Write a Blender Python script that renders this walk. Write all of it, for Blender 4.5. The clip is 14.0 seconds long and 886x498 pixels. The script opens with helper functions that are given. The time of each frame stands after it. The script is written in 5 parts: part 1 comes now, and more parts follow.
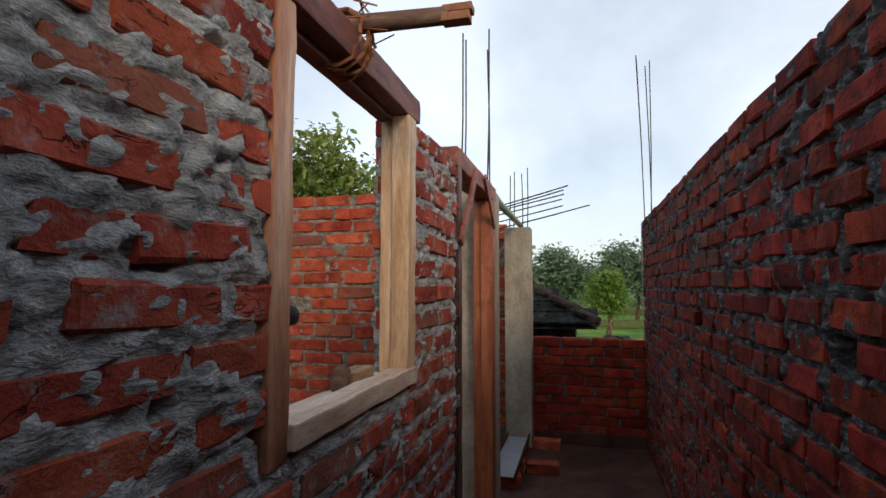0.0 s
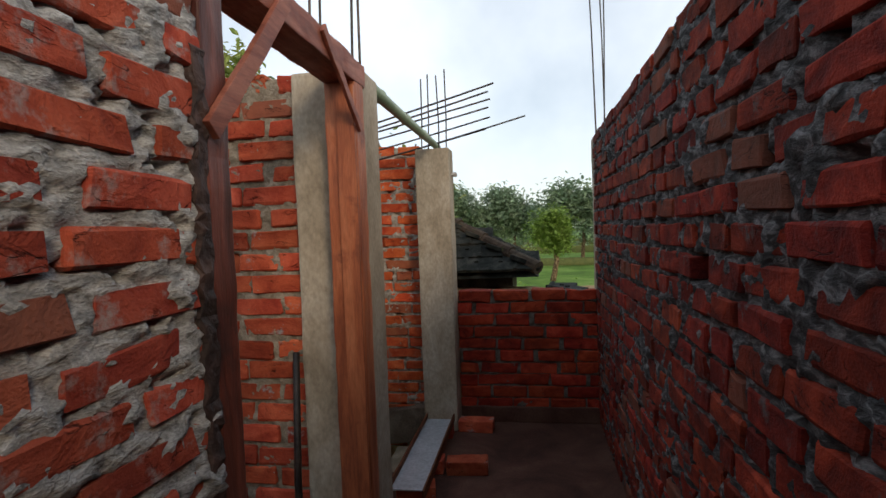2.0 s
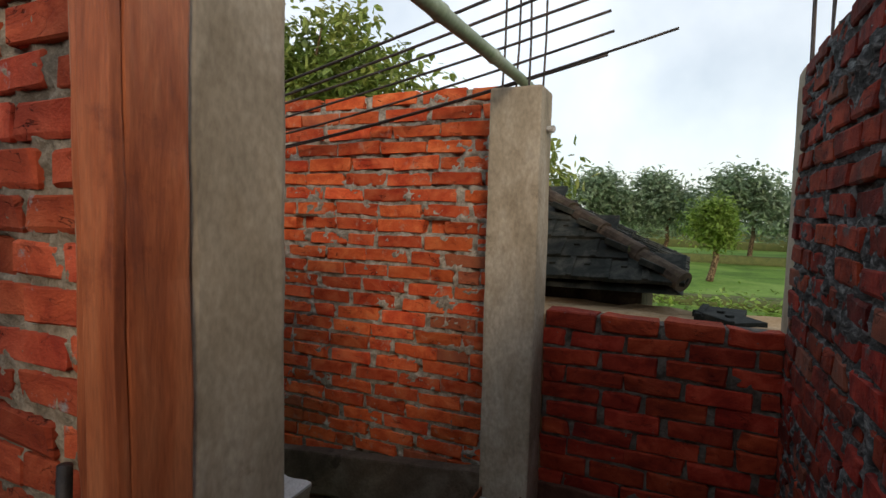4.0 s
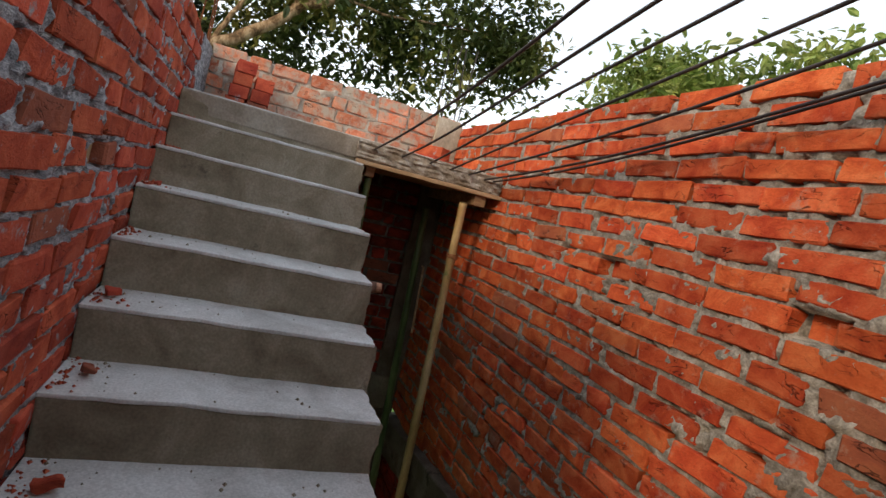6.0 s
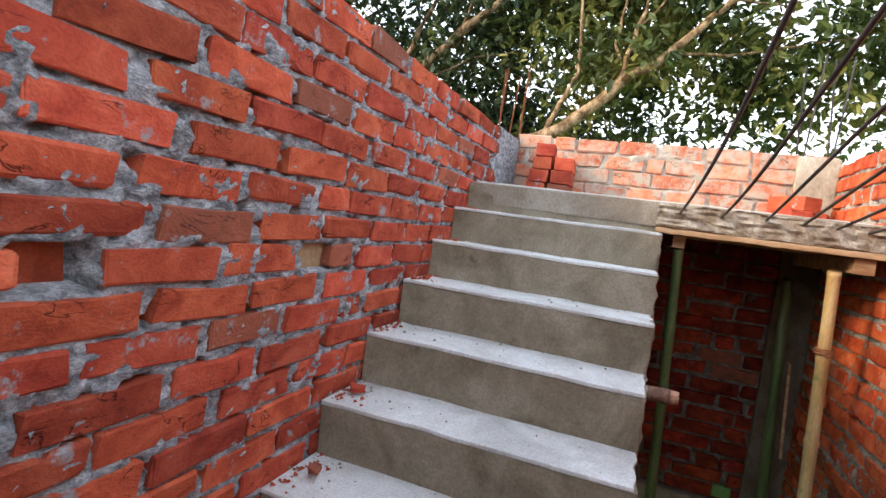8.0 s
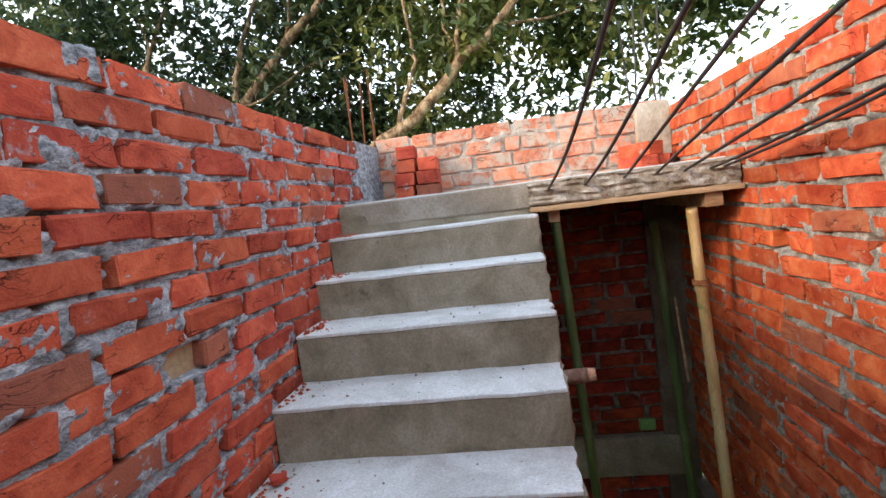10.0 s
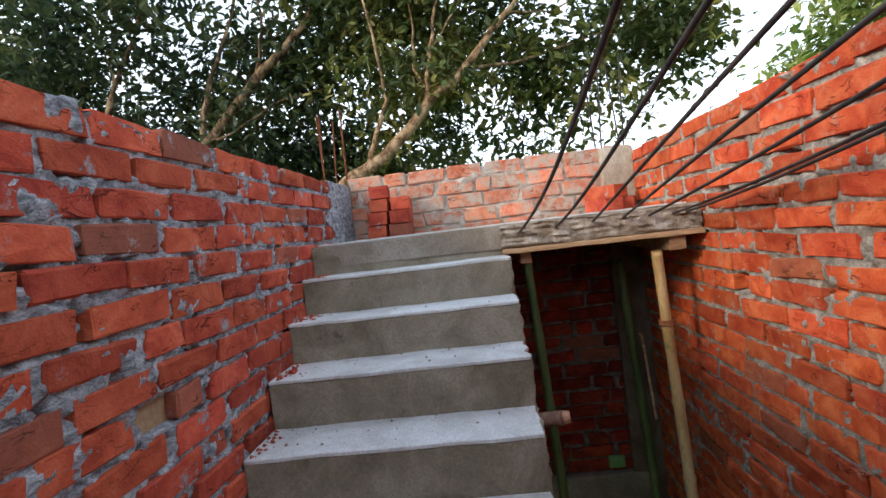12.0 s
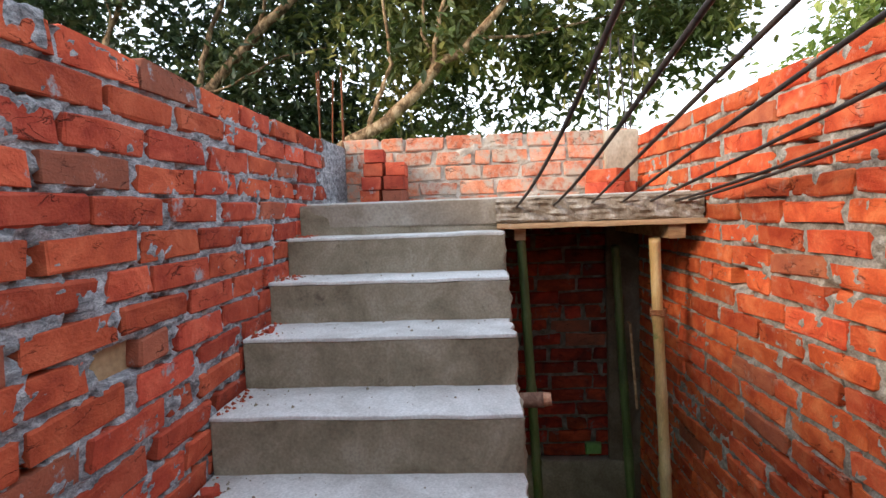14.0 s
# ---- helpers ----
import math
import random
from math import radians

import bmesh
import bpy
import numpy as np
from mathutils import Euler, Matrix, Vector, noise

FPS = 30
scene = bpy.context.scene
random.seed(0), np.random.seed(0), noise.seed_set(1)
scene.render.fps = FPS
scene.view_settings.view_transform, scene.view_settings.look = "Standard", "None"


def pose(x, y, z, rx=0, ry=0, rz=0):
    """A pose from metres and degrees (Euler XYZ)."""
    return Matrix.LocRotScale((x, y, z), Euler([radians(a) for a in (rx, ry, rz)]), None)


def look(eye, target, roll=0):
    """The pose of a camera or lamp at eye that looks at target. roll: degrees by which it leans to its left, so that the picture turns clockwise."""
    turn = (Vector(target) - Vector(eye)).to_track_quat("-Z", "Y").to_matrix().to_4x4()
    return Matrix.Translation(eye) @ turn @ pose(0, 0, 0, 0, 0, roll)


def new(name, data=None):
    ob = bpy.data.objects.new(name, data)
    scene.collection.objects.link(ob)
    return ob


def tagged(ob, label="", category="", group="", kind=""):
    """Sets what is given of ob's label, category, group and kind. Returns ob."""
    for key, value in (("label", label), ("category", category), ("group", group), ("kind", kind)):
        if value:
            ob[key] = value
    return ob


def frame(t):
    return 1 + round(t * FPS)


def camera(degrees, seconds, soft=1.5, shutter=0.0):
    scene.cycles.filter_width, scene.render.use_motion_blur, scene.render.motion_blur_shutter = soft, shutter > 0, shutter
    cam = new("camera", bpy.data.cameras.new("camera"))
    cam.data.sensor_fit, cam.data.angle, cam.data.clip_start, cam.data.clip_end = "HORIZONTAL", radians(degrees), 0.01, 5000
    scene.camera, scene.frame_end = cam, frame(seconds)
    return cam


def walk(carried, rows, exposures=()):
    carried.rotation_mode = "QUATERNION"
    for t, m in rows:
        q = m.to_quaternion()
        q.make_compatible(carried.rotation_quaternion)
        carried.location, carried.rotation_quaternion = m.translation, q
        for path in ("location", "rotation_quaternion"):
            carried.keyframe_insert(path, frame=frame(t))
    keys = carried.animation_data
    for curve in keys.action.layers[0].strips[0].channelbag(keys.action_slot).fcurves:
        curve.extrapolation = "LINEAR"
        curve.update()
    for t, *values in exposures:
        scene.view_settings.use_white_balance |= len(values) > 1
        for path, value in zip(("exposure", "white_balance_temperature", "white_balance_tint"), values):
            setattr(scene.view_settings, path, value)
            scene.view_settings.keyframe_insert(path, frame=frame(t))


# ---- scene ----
cam = camera(79.9, 14.0)
METRES, EYE, TILT, LEAN, TURN = 8.0, 1.5, 0.0, 0.0, 0.0
PATH = [
    (0, (0.487, 3.386, 1.398), (-0.017, 5.317, 1.54), 0.1),
    (0.5, (0.508, 3.679, 1.38), (0.022, 5.617, 1.464), -0.7),
    (1, (0.616, 3.972, 1.384), (0.156, 5.918, 1.364), -1.6),
    (1.5, (0.563, 4.265, 1.392), (0.102, 6.21, 1.333), -3.1),
    (2, (0.571, 4.601, 1.384), (0.248, 6.573, 1.31), -2.1),
    (2.5, (0.593, 4.919, 1.403), (0.174, 6.874, 1.349), -2.9),
    (2.7, (0.593, 5.042, 1.401), (0.143, 6.99, 1.331), -3.5),
    (5, (0.662, 6.518, 1.379), (-0.604, 8.056, 1.198), 7.4),
    (5.5, (0.548, 6.761, 1.368), (-0.984, 8.036, 1.204), 9.5),
    (6, (0.369, 6.952, 1.361), (-1.487, 7.683, 1.222), 14.2),
    (6.5, (0.27, 7.149, 1.366), (-1.721, 7.264, 1.225), 14.3),
    (7, (0.204, 7.297, 1.36), (-1.745, 6.898, 1.162), 10.4),
    (7.5, (0.064, 7.316, 1.39), (-1.824, 6.686, 1.196), 13.5),
    (8, (-0.023, 7.409, 1.446), (-1.898, 6.724, 1.32), 7.8),
    (8.5, (-0.082, 7.429, 1.493), (-1.954, 6.741, 1.348), -0.7),
    (9, (-0.133, 7.428, 1.523), (-2.056, 6.923, 1.305), -4.8),
    (11.3, (-0.118, 7.359, 1.635), (-2.113, 7.227, 1.571), -6.7),
    (11.5, (-0.112, 7.374, 1.638), (-2.105, 7.228, 1.571), -6.9),
    (12, (-0.11, 7.369, 1.628), (-2.104, 7.228, 1.568), -6.8),
    (12.5, (-0.108, 7.372, 1.601), (-2.102, 7.224, 1.565), -6.7),
    (13, (-0.119, 7.359, 1.603), (-2.113, 7.212, 1.554), -5.9),
    (13.5, (-0.12, 7.372, 1.572), (-2.115, 7.244, 1.495), -4.6),
    (14, (-0.187, 7.373, 1.593), (-2.178, 7.248, 1.445), -2.1),
]

walk(cam, [(t, look(eye, target, roll)) for t, eye, target, roll in PATH],
     exposures=[(0.0, -0.1, 6700, 11), (0.5, 0.08, 6900, 11), (1.3, 0.08, 6900, 11), (2.0, -0.03, 6900, 11), (2.7, 0.1, 6900, 11), (5.0, -0.12, 7150, 11), (5.5, 0.22, 7100, 11), (6.0, 0.45, 7000, 11),
                (6.5, 0.85, 6850, 12), (7.0, 1.3, 6750, 12), (7.5, 1.78, 6700, 12), (8.0, 1.62, 6700, 11), (8.5, 1.68, 6650, 10), (9.2, 1.74, 6550, 9), (11.3, 0.92, 6350, 11), (13.3, 1.0, 6300, 11), (14.0, 1.3, 6650, 12)])

# ---- world and sun ----
SUN_ELEV, SUN_AZ = radians(24), radians(149)   # azimuth from +y towards +x
world = bpy.data.worlds.new("world")
scene.world = world
world.use_nodes = True
wn, wl = world.node_tree.nodes, world.node_tree.links
wn.clear()
w_out = wn.new("ShaderNodeOutputWorld")
w_bg = wn.new("ShaderNodeBackground")
w_sky = wn.new("ShaderNodeTexSky")
w_sky.sky_type, w_sky.sun_disc = "NISHITA", False
w_sky.sun_elevation, w_sky.sun_rotation = SUN_ELEV, SUN_AZ
w_sky.air_density, w_sky.dust_density = 1.0, 2.0
w_mix = wn.new("ShaderNodeMixRGB")
w_noise = wn.new("ShaderNodeTexNoise")
w_noise.inputs["Scale"].default_value, w_noise.inputs["Detail"].default_value = 2.2, 6
w_ramp = wn.new("ShaderNodeMapRange")
w_ramp.inputs["From Min"].default_value, w_ramp.inputs["From Max"].default_value = 0.3, 0.65
w_ramp.inputs["To Min"].default_value, w_ramp.inputs["To Max"].default_value = 0.35, 0.95
wl.new(w_noise.outputs["Fac"], w_ramp.inputs["Value"])
wl.new(w_ramp.outputs["Result"], w_mix.inputs["Fac"])
wl.new(w_sky.outputs["Color"], w_mix.inputs["Color1"])
# thin cloud: brighter haze low down, thinner overhead
w_tc, w_sep, w_high, w_cloud = (wn.new(k) for k in ("ShaderNodeTexCoord", "ShaderNodeSeparateXYZ", "ShaderNodeMapRange", "ShaderNodeMixRGB"))
wl.new(w_tc.outputs["Generated"], w_sep.inputs["Vector"])
wl.new(w_sep.outputs["Z"], w_high.inputs["Value"])
w_high.inputs["From Min"].default_value, w_high.inputs["From Max"].default_value = 0.1, 0.95
w_cloud.inputs["Color1"].default_value, w_cloud.inputs["Color2"].default_value = (9.6, 10.6, 11.6, 1), (4.2, 5.2, 6.6, 1)
wl.new(w_high.outputs["Result"], w_cloud.inputs["Fac"])
wl.new(w_cloud.outputs["Color"], w_mix.inputs["Color2"])
wl.new(w_mix.outputs["Color"], w_bg.inputs["Color"])
w_bg.inputs["Strength"].default_value = 0.135
wl.new(w_bg.outputs["Background"], w_out.inputs["Surface"])
sun = new("sun", bpy.data.lights.new("sun", "SUN"))
sun.data.energy, sun.data.angle, sun.data.color = 1.4, radians(14), (1.0, 0.82, 0.60)
sun_dir = Vector((math.sin(SUN_AZ) * math.cos(SUN_ELEV), math.cos(SUN_AZ) * math.cos(SUN_ELEV), math.sin(SUN_ELEV)))
sun.matrix_world = look(sun_dir * 40, (0, 0, 0))


# ---- materials ----
def material(name, colors, scale=6.0, rough=0.85, bump=0.3, grain=120.0, vary=0.0, stain=None, stain_at=0.6, metal=0.0,
             stretch=(1, 1, 1), spread=(0.35, 0.65), fine=0.5, dist=0.004, island=False, soft=0.06, cracks=False, soot=0.0):
    """Mottled surface: two or three tones by broad noise, a fine grain, relief, optional stain patches."""
    m = bpy.data.materials.new(name)
    m.use_nodes = True
    n, l = m.node_tree.nodes, m.node_tree.links
    bsdf = n["Principled BSDF"]
    bsdf.inputs["Roughness"].default_value, bsdf.inputs["Metallic"].default_value = rough, metal
    bsdf.inputs["Specular IOR Level"].default_value = 0.2 if rough >= 0.8 else 0.5
    tc = n.new("ShaderNodeNewGeometry")
    mp = n.new("ShaderNodeMapping")
    mp.inputs["Scale"].default_value = stretch
    l.new(tc.outputs["Position"], mp.inputs["Vector"])
    big = n.new("ShaderNodeTexNoise")
    big.inputs["Scale"].default_value, big.inputs["Detail"].default_value, big.inputs["Roughness"].default_value = scale, 7, 0.62
    l.new(mp.outputs["Vector"], big.inputs["Vector"])
    big.inputs["Distortion"].default_value = 0.5
    ramp = n.new("ShaderNodeValToRGB")
    el = ramp.color_ramp.elements
    el[0].position, el[1].position = spread
    el[0].color, el[1].color = (*colors[0], 1), (*colors[-1], 1)
    for i, c in enumerate(colors[1:-1]):
        e = el.new(spread[0] + (spread[1] - spread[0]) * (i + 1) / (len(colors) - 1))
        e.color = (*c, 1)
    l.new(big.outputs["Fac"], ramp.inputs["Fac"])
    small = n.new("ShaderNodeTexNoise")
    small.inputs["Scale"].default_value, small.inputs["Detail"].default_value = grain, 4
    l.new(mp.outputs["Vector"], small.inputs["Vector"])
    gr = n.new("ShaderNodeMapRange")
    gr.inputs["From Min"].default_value, gr.inputs["From Max"].default_value = 0.3, 0.7
    gr.inputs["To Min"].default_value, gr.inputs["To Max"].default_value = 1 - 0.35 * fine, 1 + 0.3 * fine
    l.new(small.outputs["Fac"], gr.inputs["Value"])
    hsv = n.new("ShaderNodeHueSaturation")
    l.new(ramp.outputs["Color"], hsv.inputs["Color"])
    l.new(gr.outputs["Result"], hsv.inputs["Value"])
    color = hsv.outputs["Color"]
    if vary:
        if island:
            rnd = tc.outputs["Random Per Island"]
        else:
            rnd = n.new("ShaderNodeObjectInfo").outputs["Random"]
        vr = n.new("ShaderNodeMapRange")
        vr.inputs["To Min"].default_value, vr.inputs["To Max"].default_value = 1 - vary, 1 + vary
        l.new(rnd, vr.inputs["Value"])
        h2 = n.new("ShaderNodeHueSaturation")
        hr = n.new("ShaderNodeMapRange")
        hr.inputs["To Min"].default_value, hr.inputs["To Max"].default_value = 0.5 - vary * 0.02, 0.5 + vary * 0.012
        frac = n.new("ShaderNodeMath")
        frac.operation = "FRACT"
        mul = n.new("ShaderNodeMath")
        mul.operation, mul.inputs[1].default_value = "MULTIPLY", 7.31
        l.new(rnd, mul.inputs[0])
        l.new(mul.outputs[0], frac.inputs[0])
        l.new(frac.outputs[0], hr.inputs["Value"])
        l.new(hr.outputs["Result"], h2.inputs["Hue"])
        l.new(vr.outputs["Result"], h2.inputs["Value"])
        l.new(color, h2.inputs["Color"])
        color = h2.outputs["Color"]
    if soot:
        # some bricks burnt dull brown
        burn = n.new("ShaderNodeMapRange")
        burn.inputs["From Min"].default_value, burn.inputs["From Max"].default_value = 0.91, 0.94
        burn.inputs["To Max"].default_value = soot
        l.new(frac.outputs[0], burn.inputs["Value"])
        bm_ = n.new("ShaderNodeMixRGB")
        bm_.inputs["Color2"].default_value = (0.17, 0.085, 0.06, 1)
        l.new(burn.outputs["Result"], bm_.inputs["Fac"])
        l.new(color, bm_.inputs["Color1"])
        color = bm_.outputs["Color"]
    if stain:
        sn = n.new("ShaderNodeTexNoise")
        sn.inputs["Scale"].default_value, sn.inputs["Detail"].default_value, sn.inputs["Roughness"].default_value = scale * 1.3, 9, 0.7
        sm = n.new("ShaderNodeMapping")
        sm.inputs["Location"].default_value = (5.3, 2.1, 9.7)
        l.new(tc.outputs["Position"], sm.inputs["Vector"])
        l.new(sm.outputs["Vector"], sn.inputs["Vector"])
        sr = n.new("ShaderNodeMapRange")
        sr.inputs["From Min"].default_value, sr.inputs["From Max"].default_value = stain_at, stain_at + soft
        l.new(sn.outputs["Fac"], sr.inputs["Value"])
        mx = n.new("ShaderNodeMixRGB")
        l.new(sr.outputs["Result"], mx.inputs["Fac"])
        l.new(color, mx.inputs["Color1"])
        mx.inputs["Color2"].default_value = (*stain, 1)
        color = mx.outputs["Color"]
    crack = None
    if cracks:
        cm = n.new("ShaderNodeMapping")
        cm.inputs["Scale"].default_value = (1, 1, 2.6)
        cn = n.new("ShaderNodeTexNoise")
        cn.inputs["Scale"].default_value, cn.inputs["Detail"].default_value, cn.inputs["Distortion"].default_value = 8, 5, 0.8
        l.new(tc.outputs["Position"], cm.inputs["Vector"])
        l.new(cm.outputs["Vector"], cn.inputs["Vector"])
        sub, ab = n.new("ShaderNodeMath"), n.new("ShaderNodeMath")
        sub.operation, sub.inputs[1].default_value = "SUBTRACT", 0.5
        ab.operation = "ABSOLUTE"
        l.new(cn.outputs["Fac"], sub.inputs[0])
        l.new(sub.outputs[0], ab.inputs[0])
        cr = n.new("ShaderNodeMapRange")
        cr.inputs["From Max"].default_value, cr.inputs["To Min"].default_value = 0.011, 0.25
        l.new(ab.outputs[0], cr.inputs["Value"])
        where = n.new("ShaderNodeTexNoise")
        where.inputs["Scale"].default_value, where.inputs["Detail"].default_value = 9, 2
        l.new(tc.outputs["Position"], where.inputs["Vector"])
        wr = n.new("ShaderNodeMapRange")
        wr.inputs["From Min"].default_value, wr.inputs["From Max"].default_value = 0.5, 0.62
        wr.inputs["To Min"].default_value, wr.inputs["To Max"].default_value = 1.0, 0.0
        l.new(where.outputs["Fac"], wr.inputs["Value"])
        mxm = n.new("ShaderNodeMath")
        mxm.operation = "MAXIMUM"
        l.new(wr.outputs["Result"], mxm.inputs[0])
        l.new(cr.outputs["Result"], mxm.inputs[1])
        crack = mxm.outputs[0]
        dk = n.new("ShaderNodeHueSaturation")
        l.new(crack, dk.inputs["Value"])
        l.new(color, dk.inputs["Color"])
        color = dk.outputs["Color"]
    l.new(color, bsdf.inputs["Base Color"])
    if bump:
        add = n.new("ShaderNodeMath")
        add.operation = "MULTIPLY_ADD"
        l.new(small.outputs["Fac"], add.inputs[0])
        add.inputs[1].default_value = 0.16
        l.new(big.outputs["Fac"], add.inputs[2])
        bp = n.new("ShaderNodeBump")
        bp.inputs["Strength"].default_value, bp.inputs["Distance"].default_value = bump, dist
        height = add.outputs[0]
        if crack:
            ca = n.new("ShaderNodeMath")
            ca.operation, ca.inputs[1].default_value = "MULTIPLY_ADD", 0.5
            l.new(crack, ca.inputs[0])
            l.new(height, ca.inputs[2])
            height = ca.outputs[0]
        l.new(height, bp.inputs["Height"])
        l.new(bp.outputs["Normal"], bsdf.inputs["Normal"])
    return m


MORTAR_GREY = (0.27, 0.275, 0.285)
FACE = dict(rough=0.86, bump=0.9, grain=150, soft=0.07, dist=0.013, stretch=(1, 1, 1.3), cracks=True, fine=0.32)


def brick_pair(name, reds, vary, stain, stain_at, scale=9, soot=0.0, **over):
    """The same fired clay for single bricks and for the joined rest."""
    kw = dict(FACE, vary=vary, stain=stain, stain_at=stain_at, soot=soot)
    kw.update(over)
    return material(name, reds, scale, **kw), material(name + "_joined", reds, scale, island=True, **kw)


BRICK_REDS = [(0.27, 0.042, 0.021), (0.39, 0.072, 0.033), (0.50, 0.115, 0.056)]
M_BRICK, M_BRICK_REST = brick_pair("fired_brick", BRICK_REDS, 0.3, MORTAR_GREY, 0.605, soot=0.55)
SMEARED_REDS = [(0.25, 0.042, 0.024), (0.37, 0.070, 0.036), (0.46, 0.105, 0.058)]
M_BRICK_SMEARED, M_BRICK_SMEARED_REST = brick_pair("mortar_smeared_brick", SMEARED_REDS, 0.26, (0.32, 0.312, 0.30), 0.545, soft=0.16, soot=0.6, dist=0.014)
# Warm sun on the brick is put into these more orange reds.
ORANGE_REDS = [(0.37, 0.050, 0.016), (0.52, 0.096, 0.030), (0.62, 0.160, 0.060)]
M_BRICK_ORANGE, M_BRICK_ORANGE_REST = brick_pair("sunwarm_orange_brick", ORANGE_REDS, 0.28, (0.37, 0.305, 0.24), 0.57, soft=0.2, soot=0.5)
PEACH_REDS = [(0.40, 0.105, 0.05), (0.53, 0.18, 0.095), (0.60, 0.27, 0.165)]
M_BRICK_PEACH = material("peach_brick", PEACH_REDS, 9, 0.9, 0.9, 110, 0.2, (0.40, 0.325, 0.255), 0.435, dist=0.010, stretch=(1, 1, 1.15), cracks=True, soft=0.14)
# Walls standing in shade: the shade is put into these dark reds.
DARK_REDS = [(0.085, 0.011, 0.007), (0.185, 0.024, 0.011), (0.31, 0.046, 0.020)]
M_BRICK_DARK, M_BRICK_DARK_REST = brick_pair("shade_dark_brick", DARK_REDS, 0.42, (0.10, 0.10, 0.10), 0.585, soft=0.1, soot=0.55)
# Parapet brick: shade at the passage end is put into this deeper red.
DEEP_REDS = [(0.19, 0.020, 0.010), (0.30, 0.036, 0.015), (0.41, 0.062, 0.027)]
M_BRICK_DEEP = material("shaded_deep_red_brick", DEEP_REDS, 9, vary=0.28, stain=(0.15, 0.13, 0.12), stain_at=0.64, **FACE)
M_MORTAR = material("cement_mortar", [(0.20, 0.198, 0.19), (0.39, 0.385, 0.37), (0.56, 0.555, 0.54)], 20, 0.95, 1.0, 150, dist=0.018, stretch=(1, 1, 2.2), fine=0.9)
M_MORTAR_PALE = material("cement_mortar_pale", [(0.12, 0.123, 0.132), (0.265, 0.272, 0.288), (0.45, 0.46, 0.478)], 30, 0.95, 1.0, 170, dist=0.016, stretch=(1, 1, 1.6), fine=0.9)
M_MORTAR_WARM = material("cement_mortar_sandy", [(0.17, 0.15, 0.125), (0.29, 0.265, 0.23), (0.43, 0.40, 0.355)], 26, 0.95, 1.0, 160, dist=0.013, fine=0.8)
M_MORTAR_SAND = material("sand_mortar", [(0.30, 0.25, 0.20), (0.40, 0.345, 0.285), (0.50, 0.45, 0.39)], 16, 0.95, 1.0, 160, dist=0.010)
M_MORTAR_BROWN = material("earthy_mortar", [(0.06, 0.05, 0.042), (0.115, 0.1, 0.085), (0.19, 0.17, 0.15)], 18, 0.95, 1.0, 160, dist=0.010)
M_MORTAR_TAN = material("tan_mortar", [(0.15, 0.125, 0.095), (0.24, 0.205, 0.16), (0.34, 0.30, 0.245)], 22, 0.95, 1.0, 160, dist=0.014)
# Shade of the tall and lower walls is put into this mortar's colour.
M_MORTAR_DARK = material("shade_dark_mortar", [(0.028, 0.029, 0.030), (0.075, 0.078, 0.080), (0.24, 0.25, 0.255)], 26, 0.95, 1.0, 200, dist=0.012, stretch=(1, 1, 2))
M_CONCRETE = material("cast_concrete", [(0.17, 0.135, 0.10), (0.24, 0.20, 0.155), (0.32, 0.285, 0.235)], 3, 0.9, 0.4, 90, stain=(0.13, 0.105, 0.08), stain_at=0.62)
# Shade low in the stairwell is put into this darker concrete colour.
M_BEAM = material("shade_dark_concrete", [(0.075, 0.055, 0.042), (0.12, 0.092, 0.07), (0.18, 0.145, 0.115)], 4, 0.9, 0.5, 90, stain=(0.06, 0.045, 0.036), stain_at=0.58)
M_COLUMN = material("column_concrete", [(0.27, 0.225, 0.165), (0.37, 0.315, 0.24), (0.45, 0.40, 0.325)], 5, 0.9, 0.6, 80, stretch=(1, 1, 0.6), stain=(0.20, 0.165, 0.12), stain_at=0.6, soft=0.12, dist=0.006)
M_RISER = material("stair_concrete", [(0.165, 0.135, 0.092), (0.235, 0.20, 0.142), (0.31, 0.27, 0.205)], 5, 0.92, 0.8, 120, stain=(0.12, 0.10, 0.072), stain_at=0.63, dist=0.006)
# Sky light on the step tops is put into this paler cement.
M_TREAD = material("skylit_tread_cement", [(0.43, 0.42, 0.395), (0.55, 0.545, 0.52), (0.64, 0.64, 0.62)], 4, 0.85, 0.4, 140, stain=(0.38, 0.35, 0.31), stain_at=0.64)
M_FLOOR = material("dusty_cement_floor", [(0.05, 0.022, 0.016), (0.085, 0.038, 0.027), (0.12, 0.062, 0.045)], 2.2, 0.9, 0.35, 90, stain=(0.065, 0.03, 0.025), stain_at=0.63)
M_WOOD_RED = material("primed_red_wood", [(0.13, 0.034, 0.020), (0.23, 0.066, 0.038), (0.34, 0.12, 0.075)], 5, 0.6, 0.4, 60, stretch=(4, 0.6, 4), stain=(0.08, 0.022, 0.016), stain_at=0.6, soft=0.12)
M_WOOD_DARK = material("dark_primed_jamb", [(0.06, 0.014, 0.010), (0.12, 0.030, 0.018), (0.21, 0.06, 0.038)], 5, 0.5, 0.5, 60, stretch=(4, 4, 0.6), stain=(0.03, 0.012, 0.010), stain_at=0.55, soft=0.14, dist=0.008)
M_WOOD_POST = material("raw_red_wood", [(0.22, 0.055, 0.022), (0.36, 0.10, 0.038), (0.46, 0.155, 0.068)], 5, 0.55, 0.5, 60, stretch=(4, 4, 0.5), stain=(0.15, 0.035, 0.016), stain_at=0.58, soft=0.14, dist=0.008)
M_CRUST = material("tarry_mortar_crust", [(0.012, 0.007, 0.006), (0.03, 0.015, 0.012), (0.085, 0.05, 0.042)], 14, 0.7, 1.0, 120, stain=(0.22, 0.20, 0.19), stain_at=0.71, dist=0.015)
